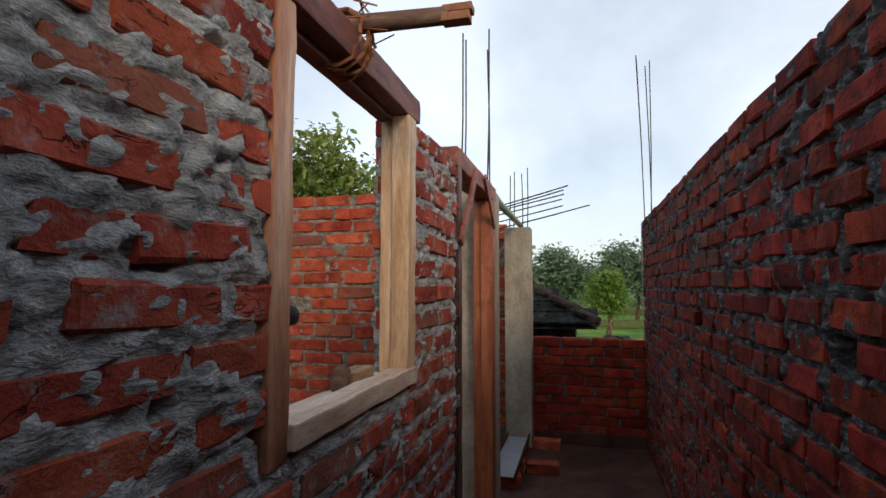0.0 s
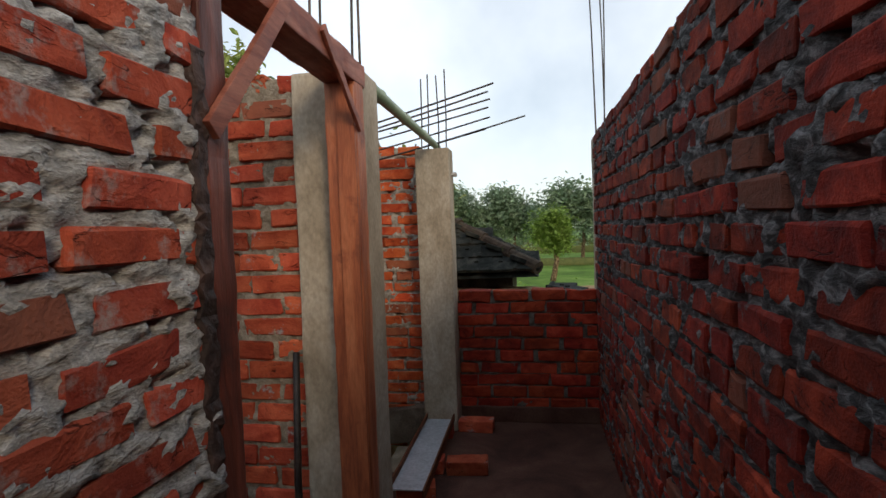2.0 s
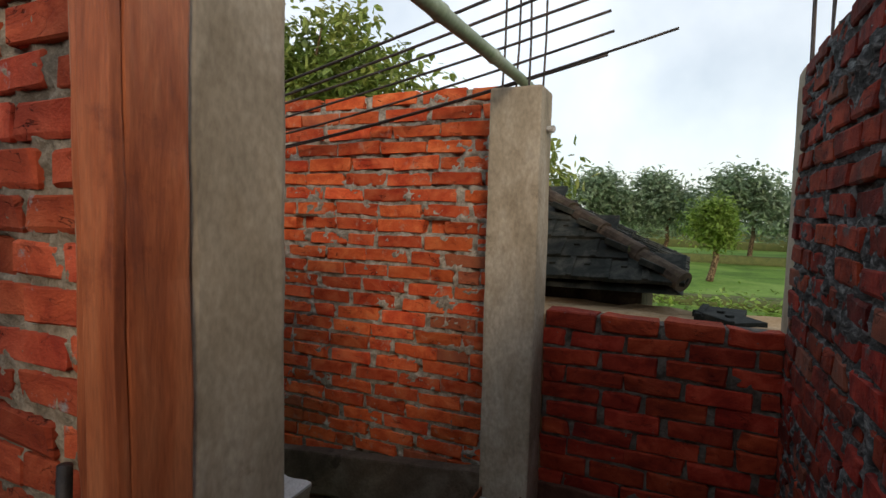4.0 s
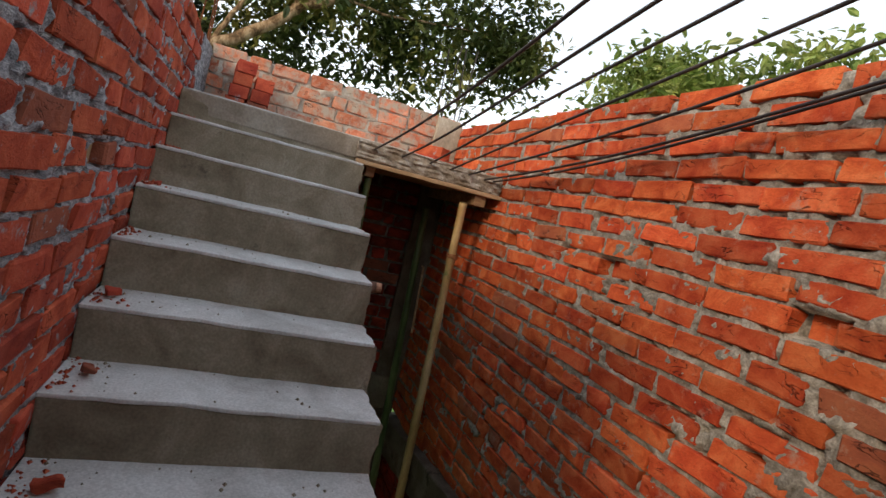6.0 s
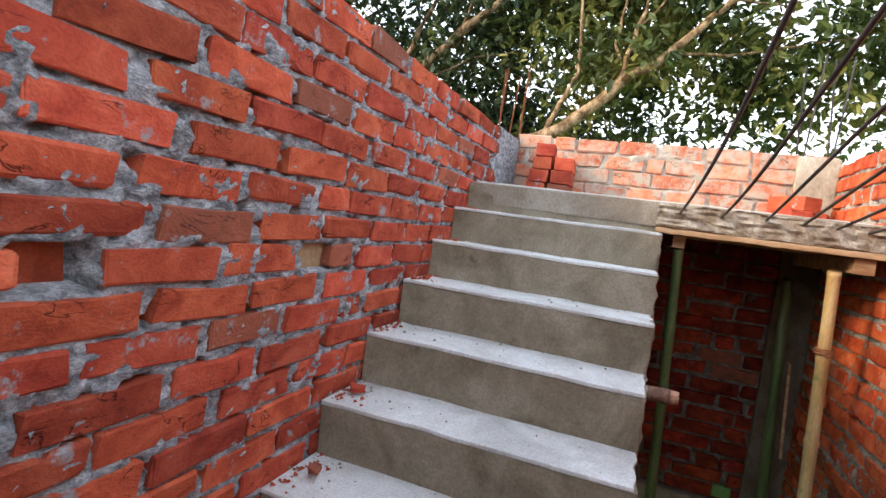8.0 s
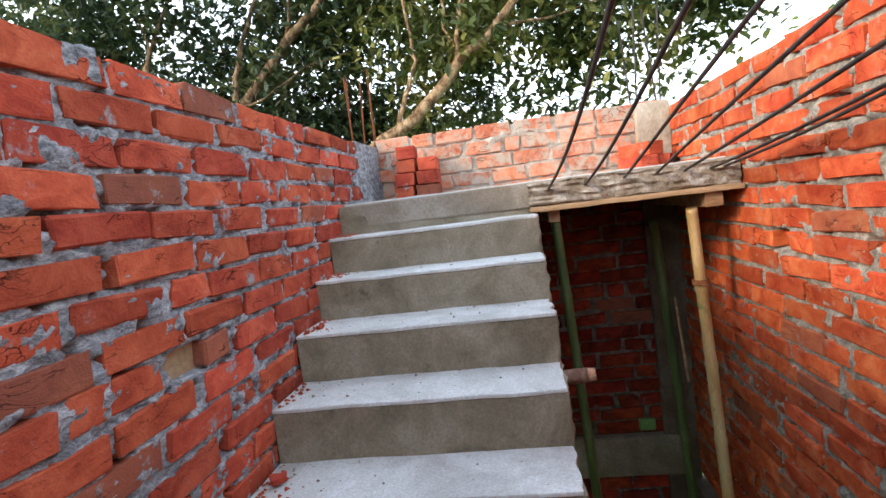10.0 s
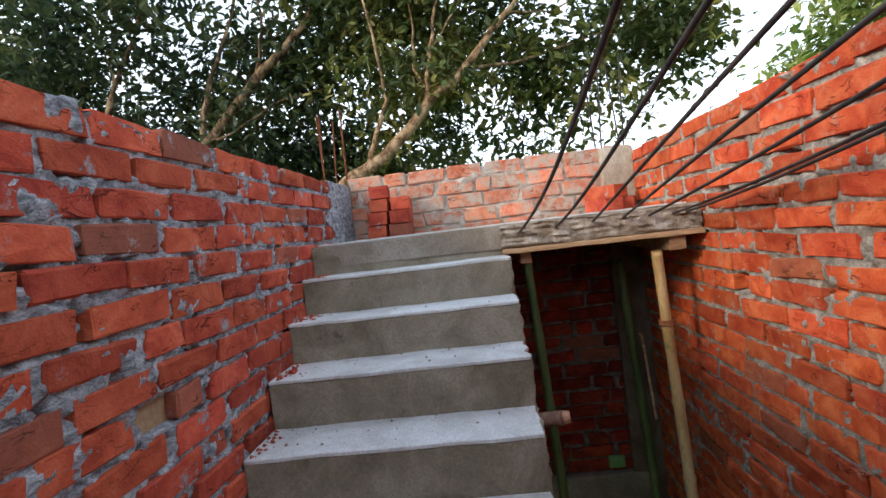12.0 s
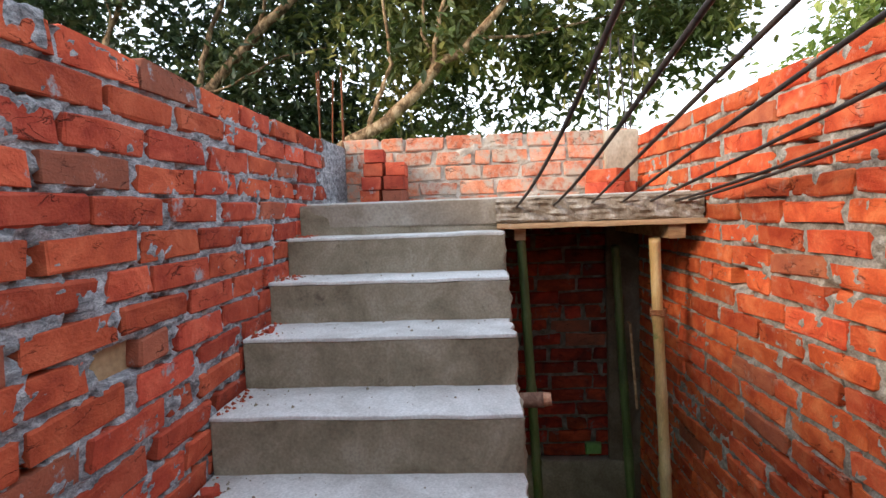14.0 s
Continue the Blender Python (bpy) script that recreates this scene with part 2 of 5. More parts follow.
M_WOOD_PALE = material("pale_sawn_wood", [(0.50, 0.29, 0.15), (0.70, 0.47, 0.29), (0.78, 0.60, 0.43)], 4, 0.6, 0.35, 60, stretch=(3.5, 3.5, 0.5), stain=(0.38, 0.15, 0.06), stain_at=0.59, soft=0.2)
M_WOOD_JAMB = material("stained_jamb_wood", [(0.25, 0.085, 0.042), (0.47, 0.21, 0.115), (0.66, 0.42, 0.28)], 3, 0.5, 0.35, 60, stretch=(4, 4, 0.55), stain=(0.13, 0.035, 0.018), stain_at=0.58, soft=0.16)
M_WOOD_SILL = material("sill_sawn_wood", [(0.40, 0.23, 0.14), (0.60, 0.42, 0.30), (0.72, 0.57, 0.45)], 4, 0.65, 0.4, 60, stretch=(4, 0.6, 4), stain=(0.26, 0.09, 0.04), stain_at=0.58, soft=0.16)
M_WOOD_HEAD = material("dark_red_head_wood", [(0.09, 0.024, 0.018), (0.18, 0.052, 0.034), (0.28, 0.10, 0.068)], 4, 0.6, 0.4, 60, stretch=(4, 0.5, 4), stain=(0.06, 0.02, 0.018), stain_at=0.6, soft=0.12)
M_PLANK = material("shutter_plank", [(0.26, 0.15, 0.08), (0.38, 0.24, 0.13), (0.48, 0.33, 0.20)], 6, 0.8, 0.5, 60, stretch=(5, 0.6, 5), stain=(0.40, 0.38, 0.35), stain_at=0.6)
M_PLANK_CRUST = material("board_marked_concrete", [(0.16, 0.12, 0.085), (0.27, 0.225, 0.175), (0.42, 0.385, 0.34)], 16, 0.95, 1.0, 120, dist=0.012)
M_STICK = material("weathered_stick", [(0.11, 0.065, 0.045), (0.17, 0.10, 0.07), (0.26, 0.17, 0.12)], 8, 0.85, 0.6, 70, stretch=(0.5, 5, 5))
M_STICK_END = material("split_wood_end", [(0.25, 0.10, 0.05), (0.36, 0.17, 0.10)], 20, 0.85, 0.6, 90)
M_ROPE = material("coir_rope", [(0.22, 0.08, 0.035), (0.36, 0.15, 0.07)], 60, 0.9, 0.8, 300)
M_BAMBOO_GREEN = material("green_bamboo", [(0.032, 0.055, 0.018), (0.07, 0.11, 0.035), (0.14, 0.17, 0.08)], 4, 0.45, 0.15, 60, stretch=(3, 3, 0.6), stain=(0.22, 0.20, 0.12), stain_at=0.66)
M_BAMBOO_DRY = material("dry_bamboo", [(0.36, 0.22, 0.08), (0.50, 0.33, 0.14), (0.56, 0.42, 0.22)], 4, 0.5, 0.15, 60, stretch=(3, 3, 0.6), stain=(0.20, 0.22, 0.07), stain_at=0.62)
M_BAMBOO_CUT = material("bamboo_cut_end", [(0.30, 0.12, 0.07), (0.48, 0.27, 0.17)], 50, 0.85, 0.9, 160)
M_POLE = material("pale_green_bamboo", [(0.16, 0.22, 0.13), (0.24, 0.31, 0.19), (0.33, 0.38, 0.26)], 4, 0.45, 0.15, 60)
M_STEEL = material("dark_rebar", [(0.025, 0.022, 0.022), (0.05, 0.042, 0.04), (0.09, 0.065, 0.055)], 12, 0.55, 0.6, 260, metal=0.5)
M_RUST = material("rusty_rod", [(0.10, 0.035, 0.018), (0.20, 0.07, 0.03)], 20, 0.85, 0.6, 200, metal=0.2)
M_TIN = material("galvanised_sheet", [(0.33, 0.37, 0.40), (0.42, 0.46, 0.49), (0.50, 0.54, 0.57)], 6, 0.4, 0.15, 60, metal=0.3, stain=(0.30, 0.27, 0.24), stain_at=0.66)
M_PLASTIC = material("green_plastic", [(0.10, 0.24, 0.06), (0.16, 0.30, 0.10)], 10, 0.5, 0.05, 60)
M_TILE = material("old_clay_tile", [(0.007, 0.009, 0.008), (0.018, 0.021, 0.018), (0.05, 0.05, 0.042)], 9, 0.85, 0.6, 90, 0.3, (0.12, 0.08, 0.055), 0.66)
M_RIDGE = material("mossy_ridge_and_eave_shade", [(0.03, 0.022, 0.016), (0.065, 0.047, 0.033), (0.11, 0.085, 0.062)], 7, 0.9, 0.6, 90, 0.3, (0.06, 0.07, 0.025), 0.6)
M_MUD = material("mud_plaster", [(0.25, 0.16, 0.085), (0.38, 0.26, 0.15), (0.46, 0.35, 0.23)], 3, 0.95, 0.6, 60)
M_BARK = material("tree_bark", [(0.055, 0.036, 0.02), (0.14, 0.09, 0.05), (0.29, 0.205, 0.125)], 14, 0.9, 0.9, 60, stretch=(1, 1, 0.5), dist=0.02, spread=(0.4, 0.6))
M_BARK_PALE = material("mottled_pale_bark", [(0.09, 0.055, 0.028), (0.24, 0.15, 0.08), (0.42, 0.30, 0.18)], 16, 0.9, 0.9, 60, stretch=(1, 1, 0.6), dist=0.02, spread=(0.38, 0.62))
M_GRASS = material("paddy_grass", [(0.075, 0.15, 0.025), (0.13, 0.24, 0.04), (0.20, 0.31, 0.07)], 0.35, 0.95, 0.3, 6, stain=(0.16, 0.20, 0.08), stain_at=0.62)
M_DIRT = material("earth_bank", [(0.08, 0.10, 0.035), (0.13, 0.14, 0.05)], 2, 0.95, 0.5, 20)


def leaf_material(name, dark, mid, light):
    m = material(name, [dark, mid, light], 1.6, 0.5, 0, 30, 0.35, island=True, fine=0.6)
    b = m.node_tree.nodes["Principled BSDF"]
    b.inputs["Subsurface Weight"].default_value = 0.0
    tr = m.node_tree.nodes.new("ShaderNodeBsdfTranslucent")
    mx = m.node_tree.nodes.new("ShaderNodeMixShader")
    mx.inputs["Fac"].default_value = 0.38
    out = m.node_tree.nodes["Material Output"]
    src = b.inputs["Base Color"].links[0].from_socket
    m.node_tree.links.new(src, tr.inputs["Color"])
    m.node_tree.links.new(b.outputs[0], mx.inputs[1])
    m.node_tree.links.new(tr.outputs[0], mx.inputs[2])
    m.node_tree.links.new(mx.outputs[0], out.inputs["Surface"])
    return m


M_LEAF_DARK = leaf_material("broad_leaves", (0.022, 0.042, 0.022), (0.048, 0.078, 0.034), (0.13, 0.15, 0.055))
# Warm sunlight on the leaning tree is put into these yellower leaf colours.
M_LEAF_WARM = leaf_material("sunlit_broad_leaves", (0.038, 0.065, 0.020), (0.095, 0.125, 0.034), (0.28, 0.26, 0.068))
M_LEAF_LIGHT = leaf_material("mango_leaves", (0.10, 0.16, 0.035), (0.23, 0.30, 0.07), (0.42, 0.44, 0.13))
# Aerial haze is put into these paler leaf colours.
M_LEAF_FAR = leaf_material("hazy_distant_leaves", (0.14, 0.22, 0.14), (0.23, 0.32, 0.20), (0.35, 0.43, 0.28))
M_LEAF_LIME = leaf_material("lime_green_leaves", (0.11, 0.20, 0.03), (0.20, 0.31, 0.055), (0.29, 0.40, 0.10))


# ---- mesh helpers ----
def mesh_object(name, verts, faces, mat, parent=None, smooth=False, label=""):
    me = bpy.data.meshes.new(name)
    me.from_pydata([tuple(v) for v in verts], [], [tuple(f) for f in faces])
    me.materials.append(mat)
    if smooth:
        me.polygons.foreach_set("use_smooth", [True] * len(me.polygons))
    me.update()
    ob = new(name, me)
    if parent:
        ob.parent = parent
    if label:
        ob["label"] = label
    return ob


def part(name, bm, mat, parent=None, label="", smooth=False):
    me = bpy.data.meshes.new(name)
    bmesh.ops.recalc_face_normals(bm, faces=bm.faces)
    bm.to_mesh(me)
    bm.free()
    me.materials.append(mat)
    if smooth:
        me.polygons.foreach_set("use_smooth", [True] * len(me.polygons))
    ob = new(name, me)
    if parent:
        ob.parent = parent
    if label:
        ob["label"] = label
    return ob


def empty(name, label, category, kind="", group=""):
    return tagged(new(name), label, category, group, kind)


def block(x0, x1, y0, y1, z0, z1, bevel=0.004, rough=0.0, cuts=0, seed=1):
    """A bevelled box between two corners, its faces cut up and shaken by rough metres."""
    bm = bmesh.new()
    bmesh.ops.create_cube(bm, size=1)
    for v in bm.verts:
        v.co = ((x0 + x1) / 2 + v.co.x * (x1 - x0), (y0 + y1) / 2 + v.co.y * (y1 - y0), (z0 + z1) / 2 + v.co.z * (z1 - z0))
    if bevel:
        bmesh.ops.bevel(bm, geom=bm.edges[:], offset=bevel, segments=2, affect="EDGES", profile=0.6)
    if cuts:
        longest = max(x1 - x0, y1 - y0, z1 - z0)
        for axis in range(3):
            lo, hi = (x0, y0, z0)[axis], (x1, y1, z1)[axis]
            k = max(0, int(cuts * (hi - lo) / longest))
            for i in range(1, k + 1):
                co, no = [0, 0, 0], [0, 0, 0]
                co[axis], no[axis] = lo + (hi - lo) * i / (k + 1), 1
                bmesh.ops.bisect_plane(bm, geom=bm.verts[:] + bm.edges[:] + bm.faces[:], plane_co=co, plane_no=no)
    if rough:
        for v in bm.verts:
            d = noise.noise_vector(v.co * 9 + Vector((seed * 3.1, 0, 0))) * rough + noise.noise_vector(v.co * 31) * rough * 0.5
            v.co += d
    return bm


def tube(points, radii, sides=8, closed_ends=True, bm=None):
    """A tube along points with a radius at each."""
    bm = bm or bmesh.new()
    rings = []
    pts = [Vector(p) for p in points]
    for i, p in enumerate(pts):
        way = (pts[min(i + 1, len(pts) - 1)] - pts[max(i - 1, 0)]).normalized()
        up = Vector((0, 0, 1)) if abs(way.z) < 0.9 else Vector((1, 0, 0))
        a = way.cross(up).normalized()
        b = way.cross(a)
        rings.append([bm.verts.new(p + (a * math.cos(2 * math.pi * k / sides) + b * math.sin(2 * math.pi * k / sides)) * radii[i]) for k in range(sides)])
    for r0, r1 in zip(rings, rings[1:]):
        for k in range(sides):
            bm.faces.new((r0[k], r0[(k + 1) % sides], r1[(k + 1) % sides], r1[k]))
    if closed_ends:
        bm.faces.new(rings[0][::-1])
        bm.faces.new(rings[-1])
    return bm


def bamboo(name, a, b, r, mat, label, group="bamboo props", joints=0.34, category="bamboo pole"):
    """A bamboo pole with swollen nodes."""
    a, b = Vector(a), Vector(b)
    n = max(2, int((b - a).length / joints))
    pts, rad = [], []
    side = (b - a).cross(Vector((0.3, 1, 0.2))).normalized()
    for i in range(n):
        for f, q in ((0.0, 1.16), (0.05, 0.97), (0.5, 0.95), (0.93, 1.0)):
            t = (i + f) / n
            pts.append(a.lerp(b, t) + side * 0.012 * math.sin(t * 5.0 + a.x))
            rad.append(r * q * (1.06 - 0.16 * t))
    pts.append(b)
    rad.append(r * 0.9)
    ob = part(name, tube(pts, rad, 12), mat, smooth=True)
    return tagged(ob, label, category, group)


# ---- bricks ----
def brick_meshes(length, height, depth, count, seed, mat):
    """Worn brick meshes, chamfered and uneven, centred on the middle of their front face; x along, y into the wall, z up."""
    rnd = random.Random(seed)
    out = []
    for k in range(count):
        bm = bmesh.new()
        bmesh.ops.create_cube(bm, size=1)
        for v in bm.verts:
            v.co = (v.co.x * length, (v.co.y + 0.5) * depth, v.co.z * height)
            v.co += Vector((rnd.uniform(-1, 1) * 0.009, rnd.uniform(-1, 1) * 0.004, rnd.uniform(-1, 1) * 0.005))
        bmesh.ops.bevel(bm, geom=bm.edges[:], offset=rnd.uniform(0.003, 0.0065), segments=1, affect="EDGES")
        for v in bm.verts:
            v.co += Vector((rnd.uniform(-1, 1), rnd.uniform(-0.8, 0.8), rnd.uniform(-1, 1))) * 0.0034
        # the long face edges wave in the middle and sag
        cut = rnd.uniform(-0.22, 0.22) * length
        bmesh.ops.bisect_plane(bm, geom=bm.verts[:] + bm.edges[:] + bm.faces[:], plane_co=(cut, 0, 0), plane_no=(1, 0, rnd.uniform(-0.3, 0.3)))
        sag, bulge = rnd.uniform(-0.005, 0.004), rnd.uniform(-0.002, 0.004)
        for v in bm.verts:
            t = 1 - abs(v.co.x) / (length * 0.5)
            if t > 0.4:
                v.co.z += sag * t + rnd.uniform(-0.0025, 0.0025)
                v.co.y -= bulge * t if v.co.y < depth * 0.5 else 0.0
        bmesh.ops.recalc_face_normals(bm, faces=bm.faces)
        me = bpy.data.meshes.new("brick")
        bm.to_mesh(me)
        bm.free()
        me.materials.append(mat)
        out.append(me)
    return out


STRETCH, BRICK_H, BRICK_D = 0.222, 0.070, 0.113


def lay_courses(length, height, course, seed, bats=0.22, gap=0.015, brick=STRETCH):
    """(u0, u1, z0) of every brick of a wall, course by course."""
    rnd = random.Random(seed)
    rows = []
    z, k = 0.0, 0
    while z + course * 0.75 < height:
        u = -rnd.uniform(0, 0.06) - (0.5 * brick if k % 2 else 0)
        while u < length - 0.03:
            w = (brick * rnd.choice((0.42, 0.5, 0.62)) if rnd.random() < bats else brick) * rnd.uniform(0.94, 1.05)
            a, b = max(u, 0.0), min(u + w, length)
            if b - a > 0.045:
                rows.append((a, b, z, k))
            u += w + gap * rnd.choice((0.35, 0.7, 0.9, 1.1, 1.7))
        z += course
        k += 1
    return rows


def brick_wall(name, origin, along, normal, length, height, course, mats, label, openings=(), pits=(), seed=1, cell=0.02, smear=0.0,
               recess=0.0105, near=(0, 99), parts_max=300, proud=0.003, gap=0.015, bats=0.13, rear_mortar=None, brick=STRETCH, voids=0.0, ridges=0.0, cell_z=None):
    """A half-brick wall: single bricks on a mortar core whose face is pressed out and smeared in places.
    along, normal: unit vectors; openings go through, pits are knocked-out bricks (u, z)."""
    brick_mat, rest_mat, mortar_mat = mats
    o, au, an = Vector(origin), Vector(along), Vector(normal)
    rnd = random.Random(seed * 17 + 5)
    wall = empty(name, label, "wall", "structure")
    inside = lambda u, z: any(a < u < b and c < z < d for a, b, c, d in openings)
    bricks = []
    pit_boxes, pit_backs, used = [], [], []
    for a, b, z, k in lay_courses(length, height, course, seed, bats, gap, brick):
        mid = z + course / 2
        pieces = [(a, b)]
        for (oa, ob_, oc, od) in openings:
            if oc - 0.02 < mid < od:
                cut = []
                for (p, q) in pieces:
                    if q <= oa or p >= ob_:
                        cut.append((p, q))
                    else:
                        if p < oa - 0.04:
                            cut.append((p, oa))
                        if q > ob_ + 0.04:
                            cut.append((ob_, q))
                pieces = cut
        for p, q in pieces:
            hit = [t for t in pits if t not in used and p - 0.03 <= t[0] <= q + 0.03 and z <= t[1] < z + course]
            if hit:
                used.append(hit[0])
                w = min(q - p, 0.1)
                pu, depth, backed = hit[0][0], hit[0][2], hit[0][3]
                h0 = (p if pu - p < q - pu else q - w) if backed else min(max(pu - w / 2, p), q - w)
                if backed and q - p - w < 0.06:
                    h0, w = p, q - p
                pit_boxes.append((h0, h0 + w, z, z + course - 0.012, depth))
                if backed:
                    pit_backs.append((h0, h0 + w, z, depth - 0.012))
                if h0 - p > 0.045:
                    bricks.append((p, h0 - 0.006, z))
                if q - h0 - w > 0.045:
                    bricks.append((h0 + w + 0.006, q, z))
            elif q - p > 0.04:
                bricks.append((p, q, z))
    # mortar core
    height = len({round(z, 3) for _, _, z in bricks}) * course - 0.014
    nu, nz = max(2, int(round(length / cell))), max(2, int(round(height / (cell_z or cell))))
    us, zs = np.linspace(0, length, nu + 1), np.linspace(0, height, nz + 1)
    keep = np.ones((nu, nz), bool)
    for i in range(nu):
        for j in range(nz):
            if openings and inside((us[i] + us[i + 1]) / 2, (zs[j] + zs[j + 1]) / 2):
                keep[i, j] = False
    verts, faces = [], []
    top_drop = lambda u: 0.012 * noise.noise(Vector((u * 3, seed, 0)))
    for side in (0, 1):
        for i in range(nu + 1):
            for j in range(nz + 1):
                u, z = us[i], zs[j]
                p = Vector((u * 22, z * 30, seed * 3.7 + side * 9))
                d = -recess + 0.011 * noise.noise(p) + 0.009 * noise.noise(p * 2.7) + 0.006 * noise.noise(p * 0.4)
                if side == 1 and rear_mortar:
                    d -= 0.006
                elif smear:
                    q = Vector((u * 4.2, z * 7.0, seed * 1.3 + side * 5))
                    s = noise.noise(q) + 0.45 * noise.noise(q * 2.6) + 0.2 * noise.noise(q * 6)
                    d += max(0.0, min(1.0, (s + smear - 0.5) * 1.9)) * (0.016 + 0.007 * noise.noise(Vector((u * 18, z * 70, seed))) + 0.005 * noise.noise(Vector((u * 60, z * 120, seed))))
                if ridges and side == 0:
                    d += ridges * (noise.noise(Vector((u * 7, z * 62, seed))) + 0.7 * noise.noise(Vector((u * 16, z * 120, seed + 4))))
                if voids and side == 0:
                    d -= voids * max(0.0, noise.noise(Vector((u * 15, z * 27, seed + 7))) + 0.4 * noise.noise(Vector((u * 50, z * 60, seed))) - 0.30)
                for (pa, pb, pc, pd, deep) in pit_boxes:
                    if side == 0 and pa - 0.02 < u < pb + 0.02 and pc - 0.002 < z < pd + 0.004:
                        d = -deep
                    if side == 1 and rear_mortar and deep > 0.055 and pa < u < pb and pc < z < pd:
                        d = -0.045
                if z > height - 0.001:
                    z += top_drop(u) - 0.008
                depth = -d if side == 0 else BRICK_D + d
                verts.append(o + au * u - an * depth + Vector((0, 0, z)))
    stride = (nu + 1) * (nz + 1)
    idx = lambda s, i, j: s * stride + i * (nz + 1) + j
    for i in range(nu):
        for j in range(nz):
            if not keep[i, j]:
                continue
            faces.append((idx(0, i, j), idx(0, i + 1, j), idx(0, i + 1, j + 1), idx(0, i, j + 1)))
            faces.append((idx(1, i, j), idx(1, i, j + 1), idx(1, i + 1, j + 1), idx(1, i + 1, j)))
            if i == 0 or not keep[i - 1, j]:
                faces.append((idx(0, i, j), idx(0, i, j + 1), idx(1, i, j + 1), idx(1, i, j)))
            if i == nu - 1 or not keep[i + 1, j]:
                faces.append((idx(0, i + 1, j), idx(1, i + 1, j), idx(1, i + 1, j + 1), idx(0, i + 1, j + 1)))
            if j == nz - 1 or not keep[i, j + 1]:
                faces.append((idx(0, i, j + 1), idx(0, i + 1, j + 1), idx(1, i + 1, j + 1), idx(1, i, j + 1)))
            if j == 0 or not keep[i, j - 1]:
                faces.append((idx(0, i, j), idx(1, i, j), idx(1, i + 1, j), idx(0, i + 1, j)))
    bed = mesh_object("mortar", verts, faces, mortar_mat, wall, True, "rough cement mortar bed")
    if rear_mortar:
        bed.data.materials.append(rear_mortar)
        for p in bed.data.polygons:
            if min(p.vertices) >= stride:
                p.material_index = 1
    # bricks
    full, half = brick_meshes(brick, BRICK_H, BRICK_D, 9, seed, brick_mat), brick_meshes(brick * 0.5, BRICK_H, BRICK_D, 6, seed + 50, brick_mat)
    base = Matrix((au, -an, Vector((0, 0, 1)))).transposed().to_4x4()
    placed = []
    for a, b, z in bricks:
        w = b - a
        me, nominal = (rnd.choice(full), brick) if w > brick * 0.68 else (rnd.choice(half), brick * 0.5)
        h = (course - gap * 0.85) / BRICK_H * rnd.uniform(0.97, 1.05)
        off = proud + rnd.uniform(-0.004, 0.004)
        m = Matrix.Translation(o + au * (a + w / 2) + an * off + Vector((0, 0, z + (course - 0.008) / 2 + rnd.uniform(-0.003, 0.003)))) @ base
        m = m @ Euler((rnd.gauss(0, 0.014), rnd.gauss(0, 0.016), rnd.gauss(0, 0.014))).to_matrix().to_4x4()
        m = m @ Matrix.Diagonal((w / nominal * 0.985, 1, h, 1))
        placed.append((a + w / 2, me, m))
    for a, b, z, deep in pit_backs:
        m = Matrix.Translation(o + au * (a + b) / 2 - an * deep + Vector((0, 0, z + (course - 0.008) / 2))) @ base @ Matrix.Diagonal(((b - a) / (brick * 0.5), 0.25, 1.1, 1))
        placed.append((near[0], half[0], m))
    placed.sort(key=lambda t: (not near[0] <= t[0] <= near[1], abs(t[0] - (near[0] + min(near[1], length)) / 2)))
    for _, me, m in placed[:parts_max]:
        ob = new("brick", me)
        ob.parent, ob.matrix_basis = wall, m
    rest_v, rest_f = [], []
    for _, me, m in placed[parts_max:]:
        k = len(rest_v)
        rest_v += [m @ v.co for v in me.vertices]
        rest_f += [[k + i for i in p.vertices] for p in me.polygons]
    if rest_v:
        ob = mesh_object("brickwork", rest_v, rest_f, rest_mat, wall)
        ob["kind"] = "stuff"
    return wall


RED = (M_BRICK, M_BRICK_REST, M_MORTAR_PALE)
ORANGE = (M_BRICK_ORANGE, M_BRICK_ORANGE_REST, M_MORTAR_WARM)
DEEP = (M_BRICK_DEEP, M_BRICK_DEEP, M_MORTAR_BROWN)
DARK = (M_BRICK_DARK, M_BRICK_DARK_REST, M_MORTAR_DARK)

# ---- ground and far land ----
GROUND = -1.45


def ground():
    xs = sorted({-400, -150, -60, -30, -15, -8, 0, 8, 15, 30, 60, 150, 400})
    verts, faces = [], []
    for x in xs:
        for y in xs:
            verts.append((x, y + 10, GROUND))
    n = len(xs)
    for i in range(n - 1):
        for j in range(n - 1):
            faces.append((i * n + j, (i + 1) * n + j, (i + 1) * n + j + 1, i * n + j + 1))
    tagged(mesh_object("ground", verts, faces, M_GRASS), "bright green paddy field stretching to the tree line", "field", "", "structure")


ground()


def field_bank(x0, x1, y, h, seed):
    """A low overgrown earth bank between two fields."""
    bm = block(x0, x1, y - 0.5, y + 0.5, GROUND - 0.1, GROUND + h, 0.15, 0.12, 40, seed)
    tagged(part("field_bank", bm, M_DIRT, smooth=True), "low grassy earth bank between paddy fields", "earth bank", "field banks", "structure")


for i, (yy, hh) in enumerate([(25.0, 0.3), (43.0, 0.5), (60.0, 0.7), (80.0, 0.9)]):
    field_bank(-12, 45 + i * 20, yy, hh, i + 1)

# ---- floors ----
floor = tagged(part("floor", block(0.0, 1.3, 0.3, 8.5, -0.15, 0.0, 0.002), M_FLOOR), "dusty red-brown cement passage floor", "floor", "", "structure")
